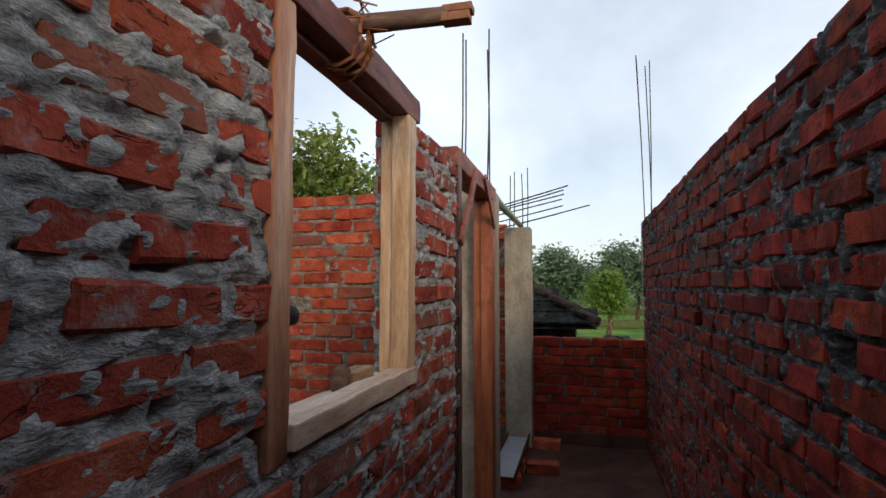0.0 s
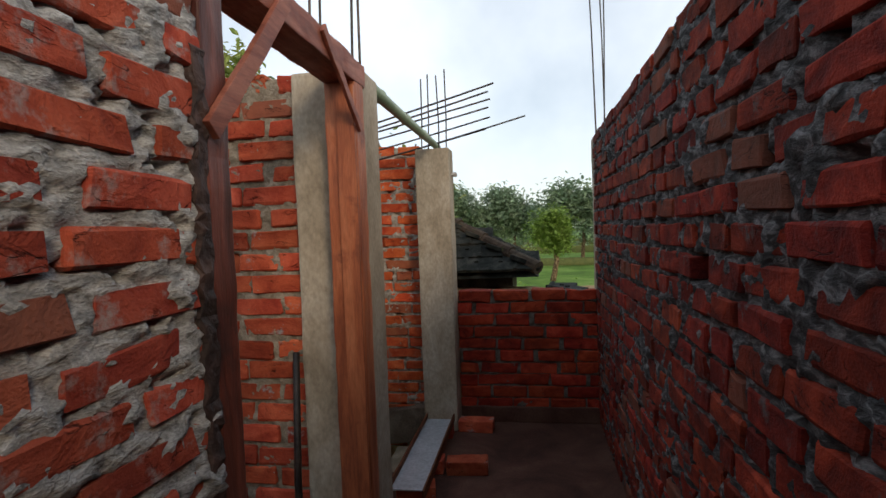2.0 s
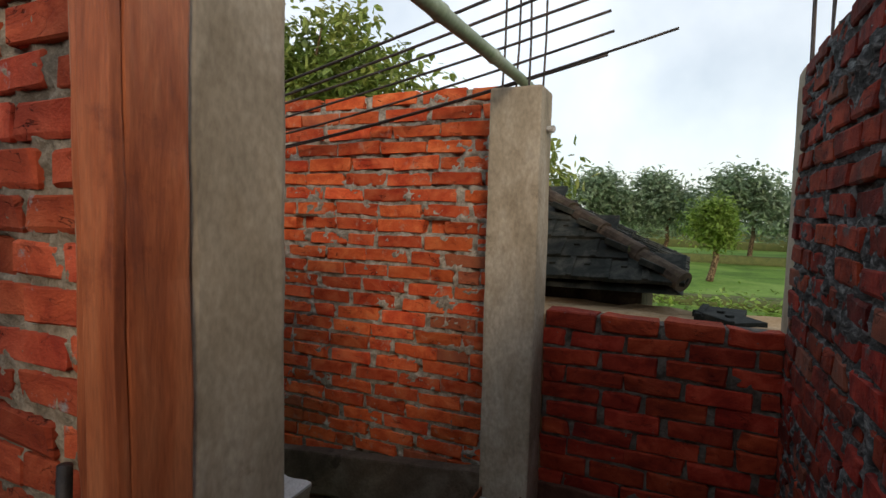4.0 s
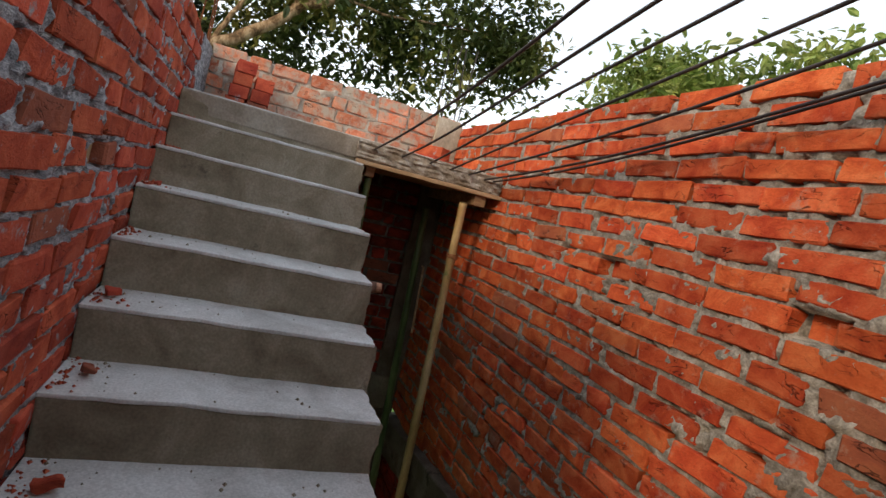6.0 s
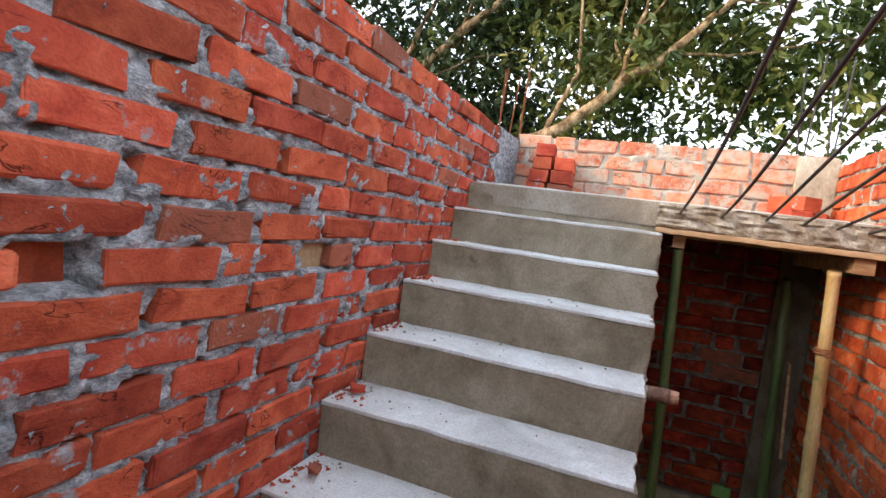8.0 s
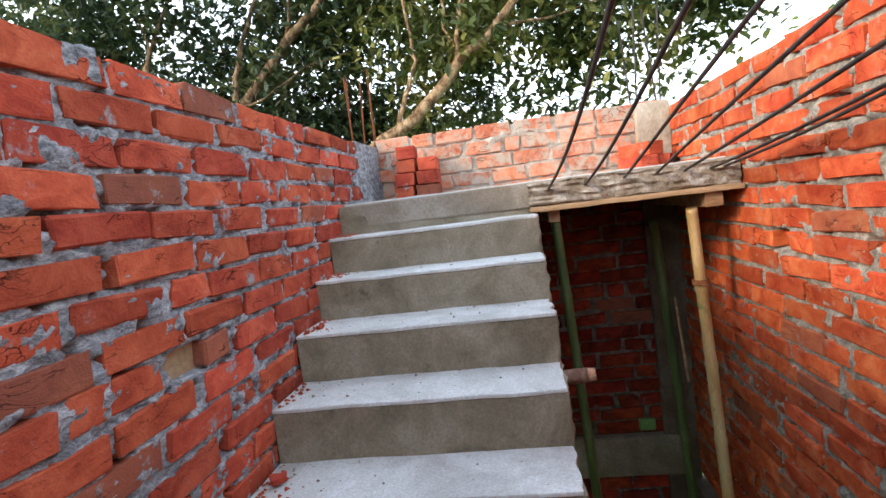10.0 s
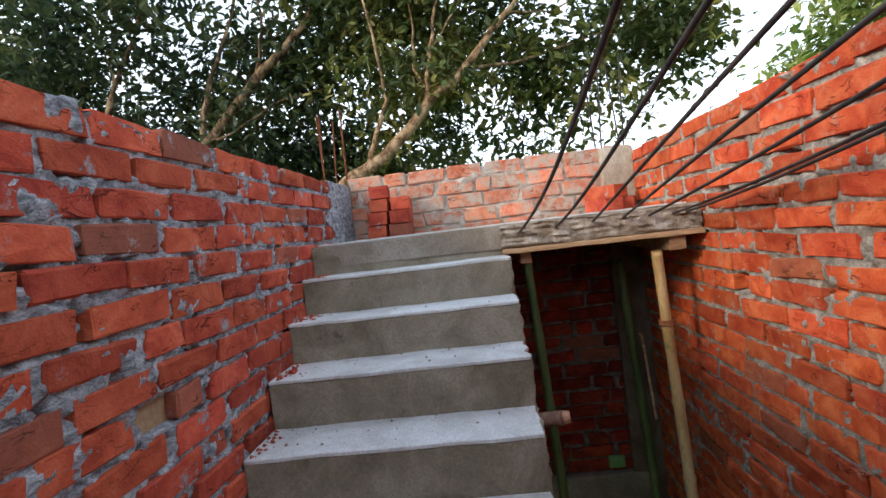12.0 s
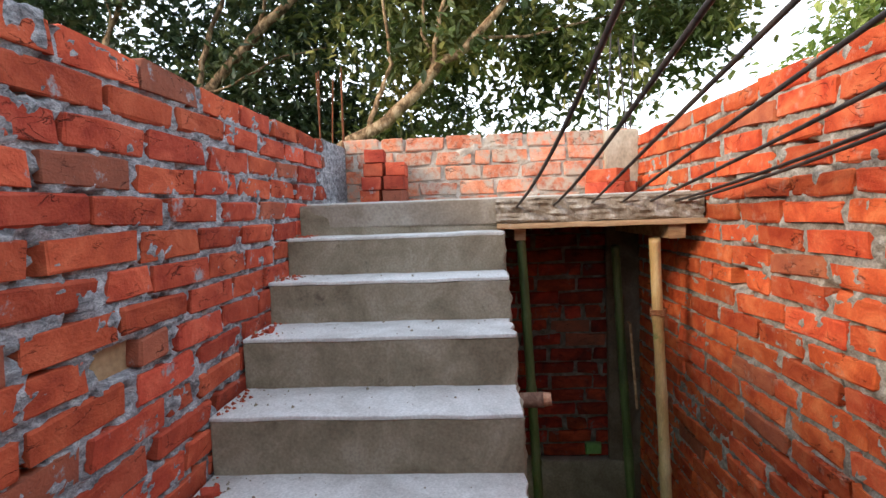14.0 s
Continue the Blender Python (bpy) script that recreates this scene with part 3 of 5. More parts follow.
tagged(part("floor_landing", block(-0.38, 0.0, 6.6, 7.5, -0.15, 0.0, 0.002), M_FLOOR), "dusty cement floor at the foot of the stairs", "floor", "", "structure")
tagged(part("floor_room", block(-3.5, 0.0, 0.3, 6.6, -0.15, -0.003, 0.002), M_FLOOR), "dusty cement floor of the unroofed room", "floor", "", "structure")

# ---- brick walls ----
C = 0.0835
brick_wall("wall_passage", (0, 0.3, 0), (0, 1, 0), (1, 0, 0), 5.17, 1.98, C, (M_BRICK_SMEARED, M_BRICK_SMEARED_REST, M_MORTAR), "red brick passage wall heavily smeared with grey mortar",
           openings=((3.84, 4.565, 1.10, 2.2),), seed=3, cell=0.0125, cell_z=0.0075, smear=0.14, near=(2.9, 5.2), gap=0.033, proud=0.002, recess=0.002, brick=0.225, bats=0.25, voids=0.10, ridges=0.003)
# The wall's shade is put into the DARK brick and mortar colours.
brick_wall("wall_tall", (1.02, 8.36, 0), (0, -1, 0), (-1, 0, 0), 8.06, 2.03, 0.0868, DARK, "tall stained red brick wall, shade put into its dark colour",
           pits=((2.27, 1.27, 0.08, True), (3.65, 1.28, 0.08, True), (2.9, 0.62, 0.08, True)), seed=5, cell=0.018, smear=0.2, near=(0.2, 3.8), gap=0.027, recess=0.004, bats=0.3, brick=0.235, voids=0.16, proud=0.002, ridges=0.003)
brick_wall("wall_stair", (-0.268, 6.58, 0), (-1, 0, 0), (0, 1, 0), 3.16, 1.995, 0.083, RED, "red brick wall beside the stairs with grey mortar joints",
           pits=((0.28, 1.30, 0.075, True), (1.03, 1.31, 0.045, False), (0.62, 0.4, 0.062, True)), seed=8, cell=0.0105, smear=0.0, near=(0, 2.2), gap=0.021, bats=0.1, proud=0.002, recess=0.0055, brick=0.259, voids=0.19, rear_mortar=M_MORTAR_TAN)
brick_wall("wall_far", (-3.4, 8.33, -0.2), (1, 0, 0), (0, -1, 0), 3.21, 2.2, 0.0815, ORANGE, "brick stairwell wall with raked joints, warm sun put into its orange-red",
           pits=((1.25, 1.50, 0.08, True), (2.02, 1.49, 0.08, True), (2.87, 1.50, 0.08, True)), seed=11, cell=0.0125, smear=0.06, near=(0.9, 3.2), gap=0.021, recess=0.0065, brick=0.258, bats=0.1, voids=0.16, proud=0.002)
brick_wall("wall_far_lower", (-3.4, 8.332, GROUND), (1, 0, 0), (0, -1, 0), 3.2, -0.36 - GROUND, 0.088, DARK, "dark lower brick wall of the stairwell",
           seed=12, cell=0.04, near=(0, 2))
brick_wall("wall_back", (-3.38, 6.6, 1.59), (0, 1, 0), (1, 0, 0), 1.73, 0.455, 0.09, (M_BRICK_PEACH, M_BRICK_PEACH, M_MORTAR_SAND), "pale orange mortar-smeared brick parapet behind the stair landing",
           seed=14, cell=0.015, smear=0.28, gap=0.016)
# Shade under the landing is put into these darker brick colours.
brick_wall("wall_back_under", (-3.383, 6.6, 0.05), (0, 1, 0), (1, 0, 0), 1.73, 1.54, 0.086, (M_BRICK_DARK, M_BRICK_DARK_REST, M_MORTAR_BROWN), "red brick wall under the landing, shade put into its dark colour",
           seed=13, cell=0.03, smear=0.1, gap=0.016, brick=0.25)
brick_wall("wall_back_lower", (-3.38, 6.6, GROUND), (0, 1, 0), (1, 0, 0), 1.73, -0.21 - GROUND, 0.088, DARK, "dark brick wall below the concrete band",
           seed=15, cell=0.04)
brick_wall("parapet", (0.052, 8.352, 0), (1, 0, 0), (0, -1, 0), 0.968, 0.95, 0.086, DEEP, "low red brick parapet at the end of the passage",
           seed=18, cell=0.016, smear=0.05, brick=0.25)
brick_wall("wall_room_back", (-3.4, 0.3, 0), (0, 1, 0), (1, 0, 0), 6.19, 1.98, C, ORANGE, "orange brick back wall of the unroofed room",
           seed=21, cell=0.04, parts_max=40)
brick_wall("wall_rear", (1.02, 0.3, 0), (-1, 0, 0), (0, 1, 0), 4.4, 1.98, C, RED, "red brick wall closing the passage behind",
           seed=22, cell=0.04, parts_max=40)

# Out-of-view slab, added to keep sky light off the passage walls.
tagged(part("ceiling", block(-3.5, 1.3, 0.2, 2.75, 2.06, 2.2, 0.01), M_CONCRETE), "unseen slab added behind to cut sky light in the passage", "ceiling", "", "structure")
# Out-of-view wall, added with the slab to close off sky behind.
tagged(part("unseen_rear_wall", block(-3.6, 1.6, -0.2, 0.15, GROUND, 2.5, 0.01), M_CONCRETE), "unseen wall added to close the passage and block sky behind", "wall", "", "structure")
def plaster_patch():
    """A thin ragged patch of plaster filling the end of the stair wall."""
    bm = block(-3.39, -2.93, 6.578, 6.6, 1.64, 1.985, 0.004, 0.0, 26, 3)
    for v in bm.verts:
        t = max(0.0, (v.co.x + 3.3) / 0.37)
        v.co.x += t * (0.18 * noise.noise(Vector((0, v.co.z * 11, 2))) + 0.05 * noise.noise(Vector((3, v.co.z * 33, 2))))
        v.co.y += 0.005 * noise.noise(v.co * 25) - 0.012 * t
    return bm


# smooth-pointed corner where the stair wall meets the landing wall
tagged(part("corner_fillet", plaster_patch(), M_MORTAR_PALE, smooth=True), "grey mortar fillet smeared into the wall corner", "mortar", "", "structure")
# capping bed of mortar on the far wall
beam = block(-3.4, -0.19, 8.26, 8.45, -0.36, -0.11, 0.012, 0.006, 30, 4)
for v in beam.verts:
    v.co.z += 0.115 * (v.co.x + 2.2)
# Beam coloured darker for the shade at the stairwell's bottom.
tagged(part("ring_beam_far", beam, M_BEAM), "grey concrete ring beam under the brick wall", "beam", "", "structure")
tagged(part("ring_beam_back", block(-3.5, -3.34, 6.6, 8.26, -0.205, 0.045, 0.012, 0.006, 20, 5), M_CONCRETE), "grey concrete ring beam at the landing wall", "beam", "", "structure")
tagged(part("parapet_base", block(0.052, 1.02, 8.325, 8.352, 0.0, 0.11, 0.008, 0.006, 20, 6), M_FLOOR), "mortar skirting at the foot of the parapet", "skirting", "", "structure")


wall_stair = bpy.data.objects["wall_stair"]
part("pit_filling", block(-1.40, -1.20, 6.528, 6.547, 1.235, 1.34, 0.004, 0.003, 8, 3), M_MUD, wall_stair, "tan sandy filling in a knocked-out hole")
part("mortar_lump", block(-1.165, -1.06, 6.56, 6.588, 1.915, 1.985, 0.012, 0.012, 10, 5), M_MORTAR_PALE, wall_stair, "pale wedge of mortar between top bricks", smooth=True)

# ---- concrete columns ----
def column(name, x0, x1, y0, y1, z0, z1, label, bars, bar_top, mat=M_COLUMN, bar_mat=M_STEEL, lean=0.02):
    """A cast column with starter bars standing out of its top."""
    col = empty(name, label, "column", "structure", "concrete columns")
    part("shaft", block(x0, x1, y0, y1, z0, z1, 0.012, 0.004, 26, len(label)), mat, col, smooth=False)
    rnd = random.Random(len(label))
    for (bx, by) in bars:
        top = bar_top + rnd.uniform(-0.06, 0.05)
        p0, p1 = Vector((bx, by, z1 - 0.1)), Vector((bx + rnd.uniform(-lean, lean), by + rnd.uniform(-lean, lean), top))
        part("starter_bar", tube([p0, p0.lerp(p1, 0.5) + Vector((0.006, 0, 0)), p1], [0.005] * 3, 6), bar_mat, col, "dark steel reinforcing bar")
    return col


col1 = column("column", -0.27, 0.0, 6.432, 6.63, -0.1, 1.97, "grey-brown cast concrete column beside the door frame",
              [(-0.21, 6.48), (-0.05, 6.48), (-0.21, 6.58), (-0.05, 6.58)], 2.95)
col2 = column("column", -0.182, 0.052, 8.145, 8.345, -1.4, 1.935, "grey-brown cast concrete corner column of the stairwell",
              [(-0.145, 8.19), (-0.12, 8.31), (-0.02, 8.19), (0.01, 8.31)], 2.46)
part("back_stub", block(-0.18, -0.06, 8.345, 8.45, -1.4, 1.95, 0.006), M_COLUMN, col2)
col3 = column("column", 1.028, 1.26, 8.362, 8.55, -1.4, 1.99, "pale concrete column closing the tall wall",
              [(1.05, 8.40), (1.10, 8.40), (1.06, 8.5), (1.12, 8.48)], 3.5, lean=0.05)
col4 = column("column", -3.5, -3.35, 8.14, 8.335, 1.53, 2.02, "sandy concrete column in the landing corner",
              [(-3.46, 8.15), (-3.40, 8.16), (-3.46, 8.30), (-3.39, 8.29)], 2.58, lean=0.05)
# Lower shaft gets the landing's shade through its darker colour.
part("lower_shaft", block(-3.5, -3.35, 8.14, 8.335, -1.4, 1.53, 0.012, 0.004, 26, 4), M_BEAM, col4, "concrete below the landing, shade put into its colour")
col5 = column("column", -3.72, -3.5, 6.36, 6.58, -1.4, 1.95, "concrete column outside the landing corner",
              [(-3.66, 6.38), (-3.55, 6.40), (-3.66, 6.53), (-3.54, 6.55), (-3.6, 6.46)], 2.52, bar_mat=M_RUST, lean=0.07)

# ---- upper stair flight ----
NOSE_X = [-2.536, -2.35, -2.13, -1.886, -1.637, -1.398, -1.149, -0.876, -0.625, -0.375]
NOSE_Z = [1.632, 1.495, 1.340, 1.184, 1.017, 0.845, 0.677, 0.503, 0.335, 0.168]
ST_Y0, ST_Y1 = 6.584, 7.495


def rough_step(x_front, x_back, z0, z1, seed):
    """One cast step: crisp trowelled nosing, ragged free end."""
    bm = block(x_back, x_front, ST_Y0, ST_Y1, z0, z1, 0.007, 0, 24, seed)
    rnd = random.Random(seed)
    for v in bm.verts:
        free = max(0.0, (v.co.y - (ST_Y1 - 0.02)) / 0.02)
        v.co.y += free * (0.016 * noise.noise(Vector((v.co.x * 16, v.co.z * 26, seed))) + 0.009 * noise.noise(Vector((v.co.x * 50, v.co.z * 60, seed))))
        v.co += noise.noise_vector(v.co * 6 + Vector((seed, 0, 0))) * 0.0035
        v.co.z += 0.004 * noise.noise(Vector((v.co.y * 4, seed, 1)))
    return bm


stairs = empty("staircase", "unfinished cast concrete stair flight rising to a landing", "staircase", "structure")
for i in range(1, 10):
    low = NOSE_Z[i + 1] if i < 9 else 0.0
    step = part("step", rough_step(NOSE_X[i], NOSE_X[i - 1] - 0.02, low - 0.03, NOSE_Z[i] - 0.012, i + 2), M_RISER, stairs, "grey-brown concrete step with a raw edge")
    # Smooth top layer, its paleness standing in for sky light.
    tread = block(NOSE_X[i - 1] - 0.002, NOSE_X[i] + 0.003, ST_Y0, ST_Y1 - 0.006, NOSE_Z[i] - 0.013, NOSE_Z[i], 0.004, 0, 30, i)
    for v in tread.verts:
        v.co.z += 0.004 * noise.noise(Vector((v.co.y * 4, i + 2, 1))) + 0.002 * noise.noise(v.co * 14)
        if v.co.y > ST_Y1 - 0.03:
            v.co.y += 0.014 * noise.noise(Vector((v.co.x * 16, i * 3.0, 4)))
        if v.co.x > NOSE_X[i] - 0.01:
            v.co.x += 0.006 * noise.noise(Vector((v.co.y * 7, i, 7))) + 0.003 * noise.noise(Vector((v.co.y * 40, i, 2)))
    part("tread", tread, M_TREAD, step, "smooth cement tread, sky light put into its pale colour")
bm = bmesh.new()
w = [(-2.56, 1.40), (-2.56, 1.30), (-0.75, -0.02), (-0.47, -0.10), (-0.47, -0.01)]
va = [bm.verts.new((x, ST_Y0 + 0.01, z)) for x, z in w]
vb = [bm.verts.new((x, ST_Y1 - 0.02, z)) for x, z in w]
bm.faces.new(va)
bm.faces.new(vb[::-1])
for k in range(len(w)):
    bm.faces.new((va[k], va[(k + 1) % len(w)], vb[(k + 1) % len(w)], vb[k]))
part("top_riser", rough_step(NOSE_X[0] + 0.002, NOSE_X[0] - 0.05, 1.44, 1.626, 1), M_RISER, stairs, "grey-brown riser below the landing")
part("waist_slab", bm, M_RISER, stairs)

# landing slab with a skew front edge over the lower flight
bm = bmesh.new()
out = [(-2.536, 6.584), (-2.52, 7.46), (-2.455, 8.325), (-3.375, 8.325), (-3.375, 6.584)]
lo = [bm.verts.new((x, y, 1.525)) for x, y in out]
hi = [bm.verts.new((x, y, 1.632)) for x, y in out]
bm.faces.new(lo[::-1])
bm.faces.new(hi)
for k in range(5):
    bm.faces.new((lo[k], lo[(k + 1) % 5], hi[(k + 1) % 5], hi[k]))
bmesh.ops.bevel(bm, geom=bm.edges[:], offset=0.006, segments=1, affect="EDGES")
bmesh.ops.subdivide_edges(bm, edges=bm.edges[:], cuts=6, use_grid_fill=True)
for v in bm.verts:
    edge = 1.0 if v.co.x > -2.6 and v.co.y > 7.47 else 0.25
    v.co += noise.noise_vector(v.co * 14) * 0.008 * edge
part("landing_slab", bm, M_CONCRETE, stairs, "rough grey concrete landing slab")
top = block(-3.37, -2.56, 6.61, 8.31, 1.632, 1.640, 0.003, 0.002, 30, 7)
part("landing_topping", top, M_TREAD, stairs, "cement landing surface, sky light put into its pale colour")

# rough exposed concrete along the slab's open edge
bm = block(-0.432, 0.432, -0.014, 0.014, 1.524, 1.628, 0.006, 0.0, 70, 3)
for v in bm.verts:
    v.co.y += 0.016 * noise.noise(Vector((v.co.x * 9, v.co.z * 55, 1))) + 0.009 * noise.noise(Vector((v.co.x * 40, v.co.z * 90, 5)))
    v.co.z += 0.008 * noise.noise(Vector((v.co.x * 7, 3, v.co.z * 20)))
edge_crust = part("slab_edge", bm, M_PLANK_CRUST, stairs, "ragged concrete edge with board marks")
edge_crust.matrix_basis = Matrix.Translation((-2.487, 7.893, 0)) @ Matrix.Rotation(math.atan2(0.865, 0.065), 4, "Z")

# shuttering left under the slab edge
def plank(name, a, b, width, thick, z, mat, label, rough=0.004, category="plank", group="shuttering"):
    a, b = Vector((*a, z)), Vector((*b, z))
    L = (b - a).length
    bm = block(-L / 2, L / 2, -width / 2, width / 2, 0, thick, 0.003, rough, 24, int(L * 100))
    ob = part(name, bm, mat)
    ang = math.atan2(b.y - a.y, b.x - a.x)
    ob.matrix_basis = Matrix.Translation((a + b) / 2) @ Matrix.Rotation(ang, 4, "Z")
    return tagged(ob, label, category, group)


plank("shutter_plank", (-2.525, 7.47), (-2.46, 8.325), 0.09, 0.022, 1.500, M_PLANK, "splintered shuttering plank under the slab edge")
plank("shutter_sheet", (-2.88, 7.5), (-2.88, 8.31), 0.70, 0.02, 1.502, M_PLANK, "wooden shuttering boards under the landing slab")
plank("shutter_bearer", (-2.455, 8.215), (-3.3, 8.215), 0.07, 0.062, 1.437, M_PLANK, "square timber bearer carrying the shuttering")
plank("shutter_bearer", (-2.56, 7.57), (-3.3, 7.57), 0.05, 0.055, 1.444, M_PLANK, "square timber bearer carrying the shuttering")

# bamboo props under the landing
LOW = -1.34
bamboo("bamboo_prop", (-2.62, 7.70, LOW), (-2.60, 7.575, 1.443), 0.024, M_BAMBOO_GREEN, "green bamboo prop under the stair edge")
bamboo("bamboo_prop", (-2.57, 8.265, LOW), (-2.51, 8.14, 1.436), 0.027, M_BAMBOO_DRY, "dry yellow bamboo prop with green foot")
bamboo("bamboo_prop", (-3.05, 8.25, LOW), (-3.12, 8.13, 1.36), 0.027, M_BAMBOO_GREEN, "dark green bamboo prop deep under the landing")
tagged(part("rope_tie", tube([(-2.52 + 0.034 * math.cos(a * 0.45), 8.156 + 0.034 * math.sin(a * 0.45), 1.10 + a * 0.0006) for a in range(50)], [0.0035] * 50, 5), M_ROPE), "thin coir tie wound round a bamboo prop", "rope")
tagged(part("prop_bracket", tube([(-3.02, 8.17, 0.96), (-2.99, 8.17, 0.96), (-2.985, 8.20, 0.5), (-3.02, 8.21, 0.5)], [0.007] * 4, 6), M_PLANK), "thin split strip tied along a bamboo prop", "wood strip")
stub = tagged(part("bamboo_stub", tube([(-1.93, 7.40, 0.945), (-1.91, 7.58, 0.955)], [0.024, 0.026], 12), M_STICK, smooth=True), "sawn-off bamboo stub poking from under the stairs", "bamboo pole")
part("cut_end", tube([(-1.912, 7.576, 0.9545), (-1.909, 7.605, 0.957)], [0.0245, 0.021], 12), M_BAMBOO_CUT, stub, "ragged pinkish cut end")

# lower flight going down in the other lane
lower = empty("lower_staircase", "dark lower concrete stair flight going down", "staircase", "structure")
for i in range(8):
    x1 = -0.15 - 0.245 * i
    part("step", block(x1 - 0.26, x1, 7.52, 8.26, -0.168 * (i + 1) - 0.16, -0.168 * (i + 1), 0.006, 0.003, 14, i), M_RISER, lower)
part("landing", block(-3.34, -2.09, 6.62, 8.26, GROUND - 0.05, GROUND + 0.11, 0.006), M_RISER, lower)
tagged(part("edge_beam", block(-0.18, 0.0, 7.5, 8.145, -0.35, -0.004, 0.006, 0.003, 20, 9), M_CONCRETE), "concrete edge beam at the stairwell opening", "beam", "", "structure")
tagged(part("spandrel", block(-0.38, -0.15, 7.44, 7.5, GROUND, -0.152, 0.004), M_CONCRETE), "concrete cheek under the stair foot", "wall", "", "structure")

# small green switch box and cable on the landing wall
box = empty("switch_box", "small green plastic electrical box on the brick wall", "switch box")
part("body", block(-3.385, -3.355, 8.0, 8.095, 0.075, 0.145, 0.006), M_PLASTIC, box)
part("cover", block(-3.356, -3.350, 8.008, 8.087, 0.082, 0.138, 0.002), M_PLASTIC, box)

# ---- reinforcing bars running from the landing edge up to the cross pole ----
BAR_Y = [(7.55, 7.60), (7.70, 7.72), (7.86, 7.86), (8.0, 8.0), (8.12, 8.12), (8.22, 8.21), (8.26, 8.26)]
BAR_TIP = [(0.40, 2.19), (0.36, 2.18), (0.36, 2.17), (0.34, 2.15), (0.34, 2.11), (0.57, 2.12), (0.30, 2.06)]
BAR_MID = [1.83, 1.83, 1.86, 1.85, 1.81, 1.79, 1.77]
for k, ((ya, yb), (tx, tz), mz) in enumerate(zip(BAR_Y, BAR_TIP, BAR_MID)):
    x0 = -2.50
    pts = []
    for i in range(17):
        t = i / 16
        x = x0 - 0.06 + (tx - x0 + 0.06) * t
        zm = 2 * mz - 0.5 * (1.585 + tz)
        z = (1 - t) ** 2 * 1.585 + 2 * t * (1 - t) * zm + t * t * tz
        pts.append((x, ya + (yb - ya) * t + 0.012 * math.sin(t * 6 + k), z))
    tagged(part("reinforcing_bar", tube(pts, [0.0056] * 17, 7), M_STEEL, smooth=True), "dark ribbed reinforcing bar rising from the landing slab", "rebar", "stair reinforcing bars")
bamboo("cross_pole", (-0.06, 6.36, 1.985), (-0.05, 8.32, 1.962), 0.027, M_POLE, "pale green bamboo pole laid across two columns", group="", joints=0.4)
tagged(part("column_bolt", tube([(0.05, 8.25, 1.76), (0.085, 8.25, 1.76), (0.09, 8.25, 1.76)], [0.014, 0.017, 0.010], 8), M_MORTAR), "small mortar knob on the column face", "knob")

# ---- brick pile on the landing ----
def loose_brick(x, y, z, rz, mat, label, group, size=(0.225, 0.108, 0.072), seed=1, rx=0, rough=0.004):
    bm = block(-size[0] / 2, size[0] / 2, -size[1] / 2, size[1] / 2, 0, size[2], min(0.006, size[2] * 0.2), rough, 4, seed)
    ob = part("loose_brick", bm, mat)
    ob.matrix_basis = pose(x, y, z, rx, 0, rz)
    return tagged(ob, label, "brick", group)


for j in range(4):
    for i in range(2):
        if j == 3 and i == 1:
            continue
        loose_brick(-3.21 + 0.008 * (j % 2), 6.80 + 0.125 * i + 0.006 * j, 1.641 + 0.0745 * j, 3 * (j - 1), M_BRICK, "loose red brick stacked on the stair landing", "bricks stacked on the landing", seed=j * 2 + i)
loose_brick(-3.22, 8.10, 1.641, 20, M_BRICK, "loose red brick lying on the landing", "bricks on the landing", seed=30)
loose_brick(-3.28, 8.18, 1.641, 70, M_BRICK, "loose red brick lying near the landing corner", "bricks on the landing", seed=31)
loose_brick(-3.27, 8.13, 1.714, 35, M_BRICK, "loose red brick tilted on another brick", "bricks on the landing", seed=32)

# ---- window frame in the passage wall ----
window = empty("window_1", "unglazed wooden window frame set in the brick wall", "window frame", "structure")
part("jamb", block(-0.075, 0.004, 4.142, 4.205, 1.10, 1.90, 0.005, 0.003, 20, 2), M_WOOD_JAMB, window, "reddish stained wooden jamb")
jamb = part("jamb", block(-0.045, 0.010, 4.825, 4.893, 1.13, 1.90, 0.005, 0.003, 20, 3), M_WOOD_PALE, window, "pale sawn wooden jamb")
part("rebate", block(-0.085, -0.046, 4.842, 4.89, 1.13, 1.90, 0.004, 0.002, 20, 4), M_WOOD_PALE, jamb, "stepped rebate of the jamb")
part("head", block(-0.085, 0.01, 4.08, 4.93, 1.90, 1.975, 0.006, 0.004, 24, 5), M_WOOD_HEAD, window, "dark red wooden window head")
part("head_rebate", block(-0.085, -0.04, 4.205, 4.835, 1.885, 1.90, 0.003, 0.002, 12, 6), M_WOOD_HEAD, window)
sill = part("window_sill", block(-0.05, 0.016, 4.205, 4.893, 1.118, 1.166, 0.005, 0.003, 24, 7), M_WOOD_SILL, window, "raw sawn wooden sill")
part("sill_rebate", block(-0.115, -0.051, 4.205, 4.86, 1.105, 1.148, 0.004, 0.004, 20, 8), M_WOOD_SILL, sill)
blk = tagged(part("wood_block", block(-0.112, -0.055, 4.60, 4.735, 1.149, 1.186, 0.005, 0.004, 10, 9), M_PLANK), "offcut of raw wood lying on the window sill", "wood block")
tagged(part("wood_offcut", tube([(-0.075, 4.56, 1.150), (-0.07, 4.56, 1.175), (-0.07, 4.565, 1.2), (-0.07, 4.565, 1.212)], [0.020, 0.026, 0.022, 0.008], 9), M_STICK, smooth=True), "knotty dark wood piece on the sill", "wood piece")
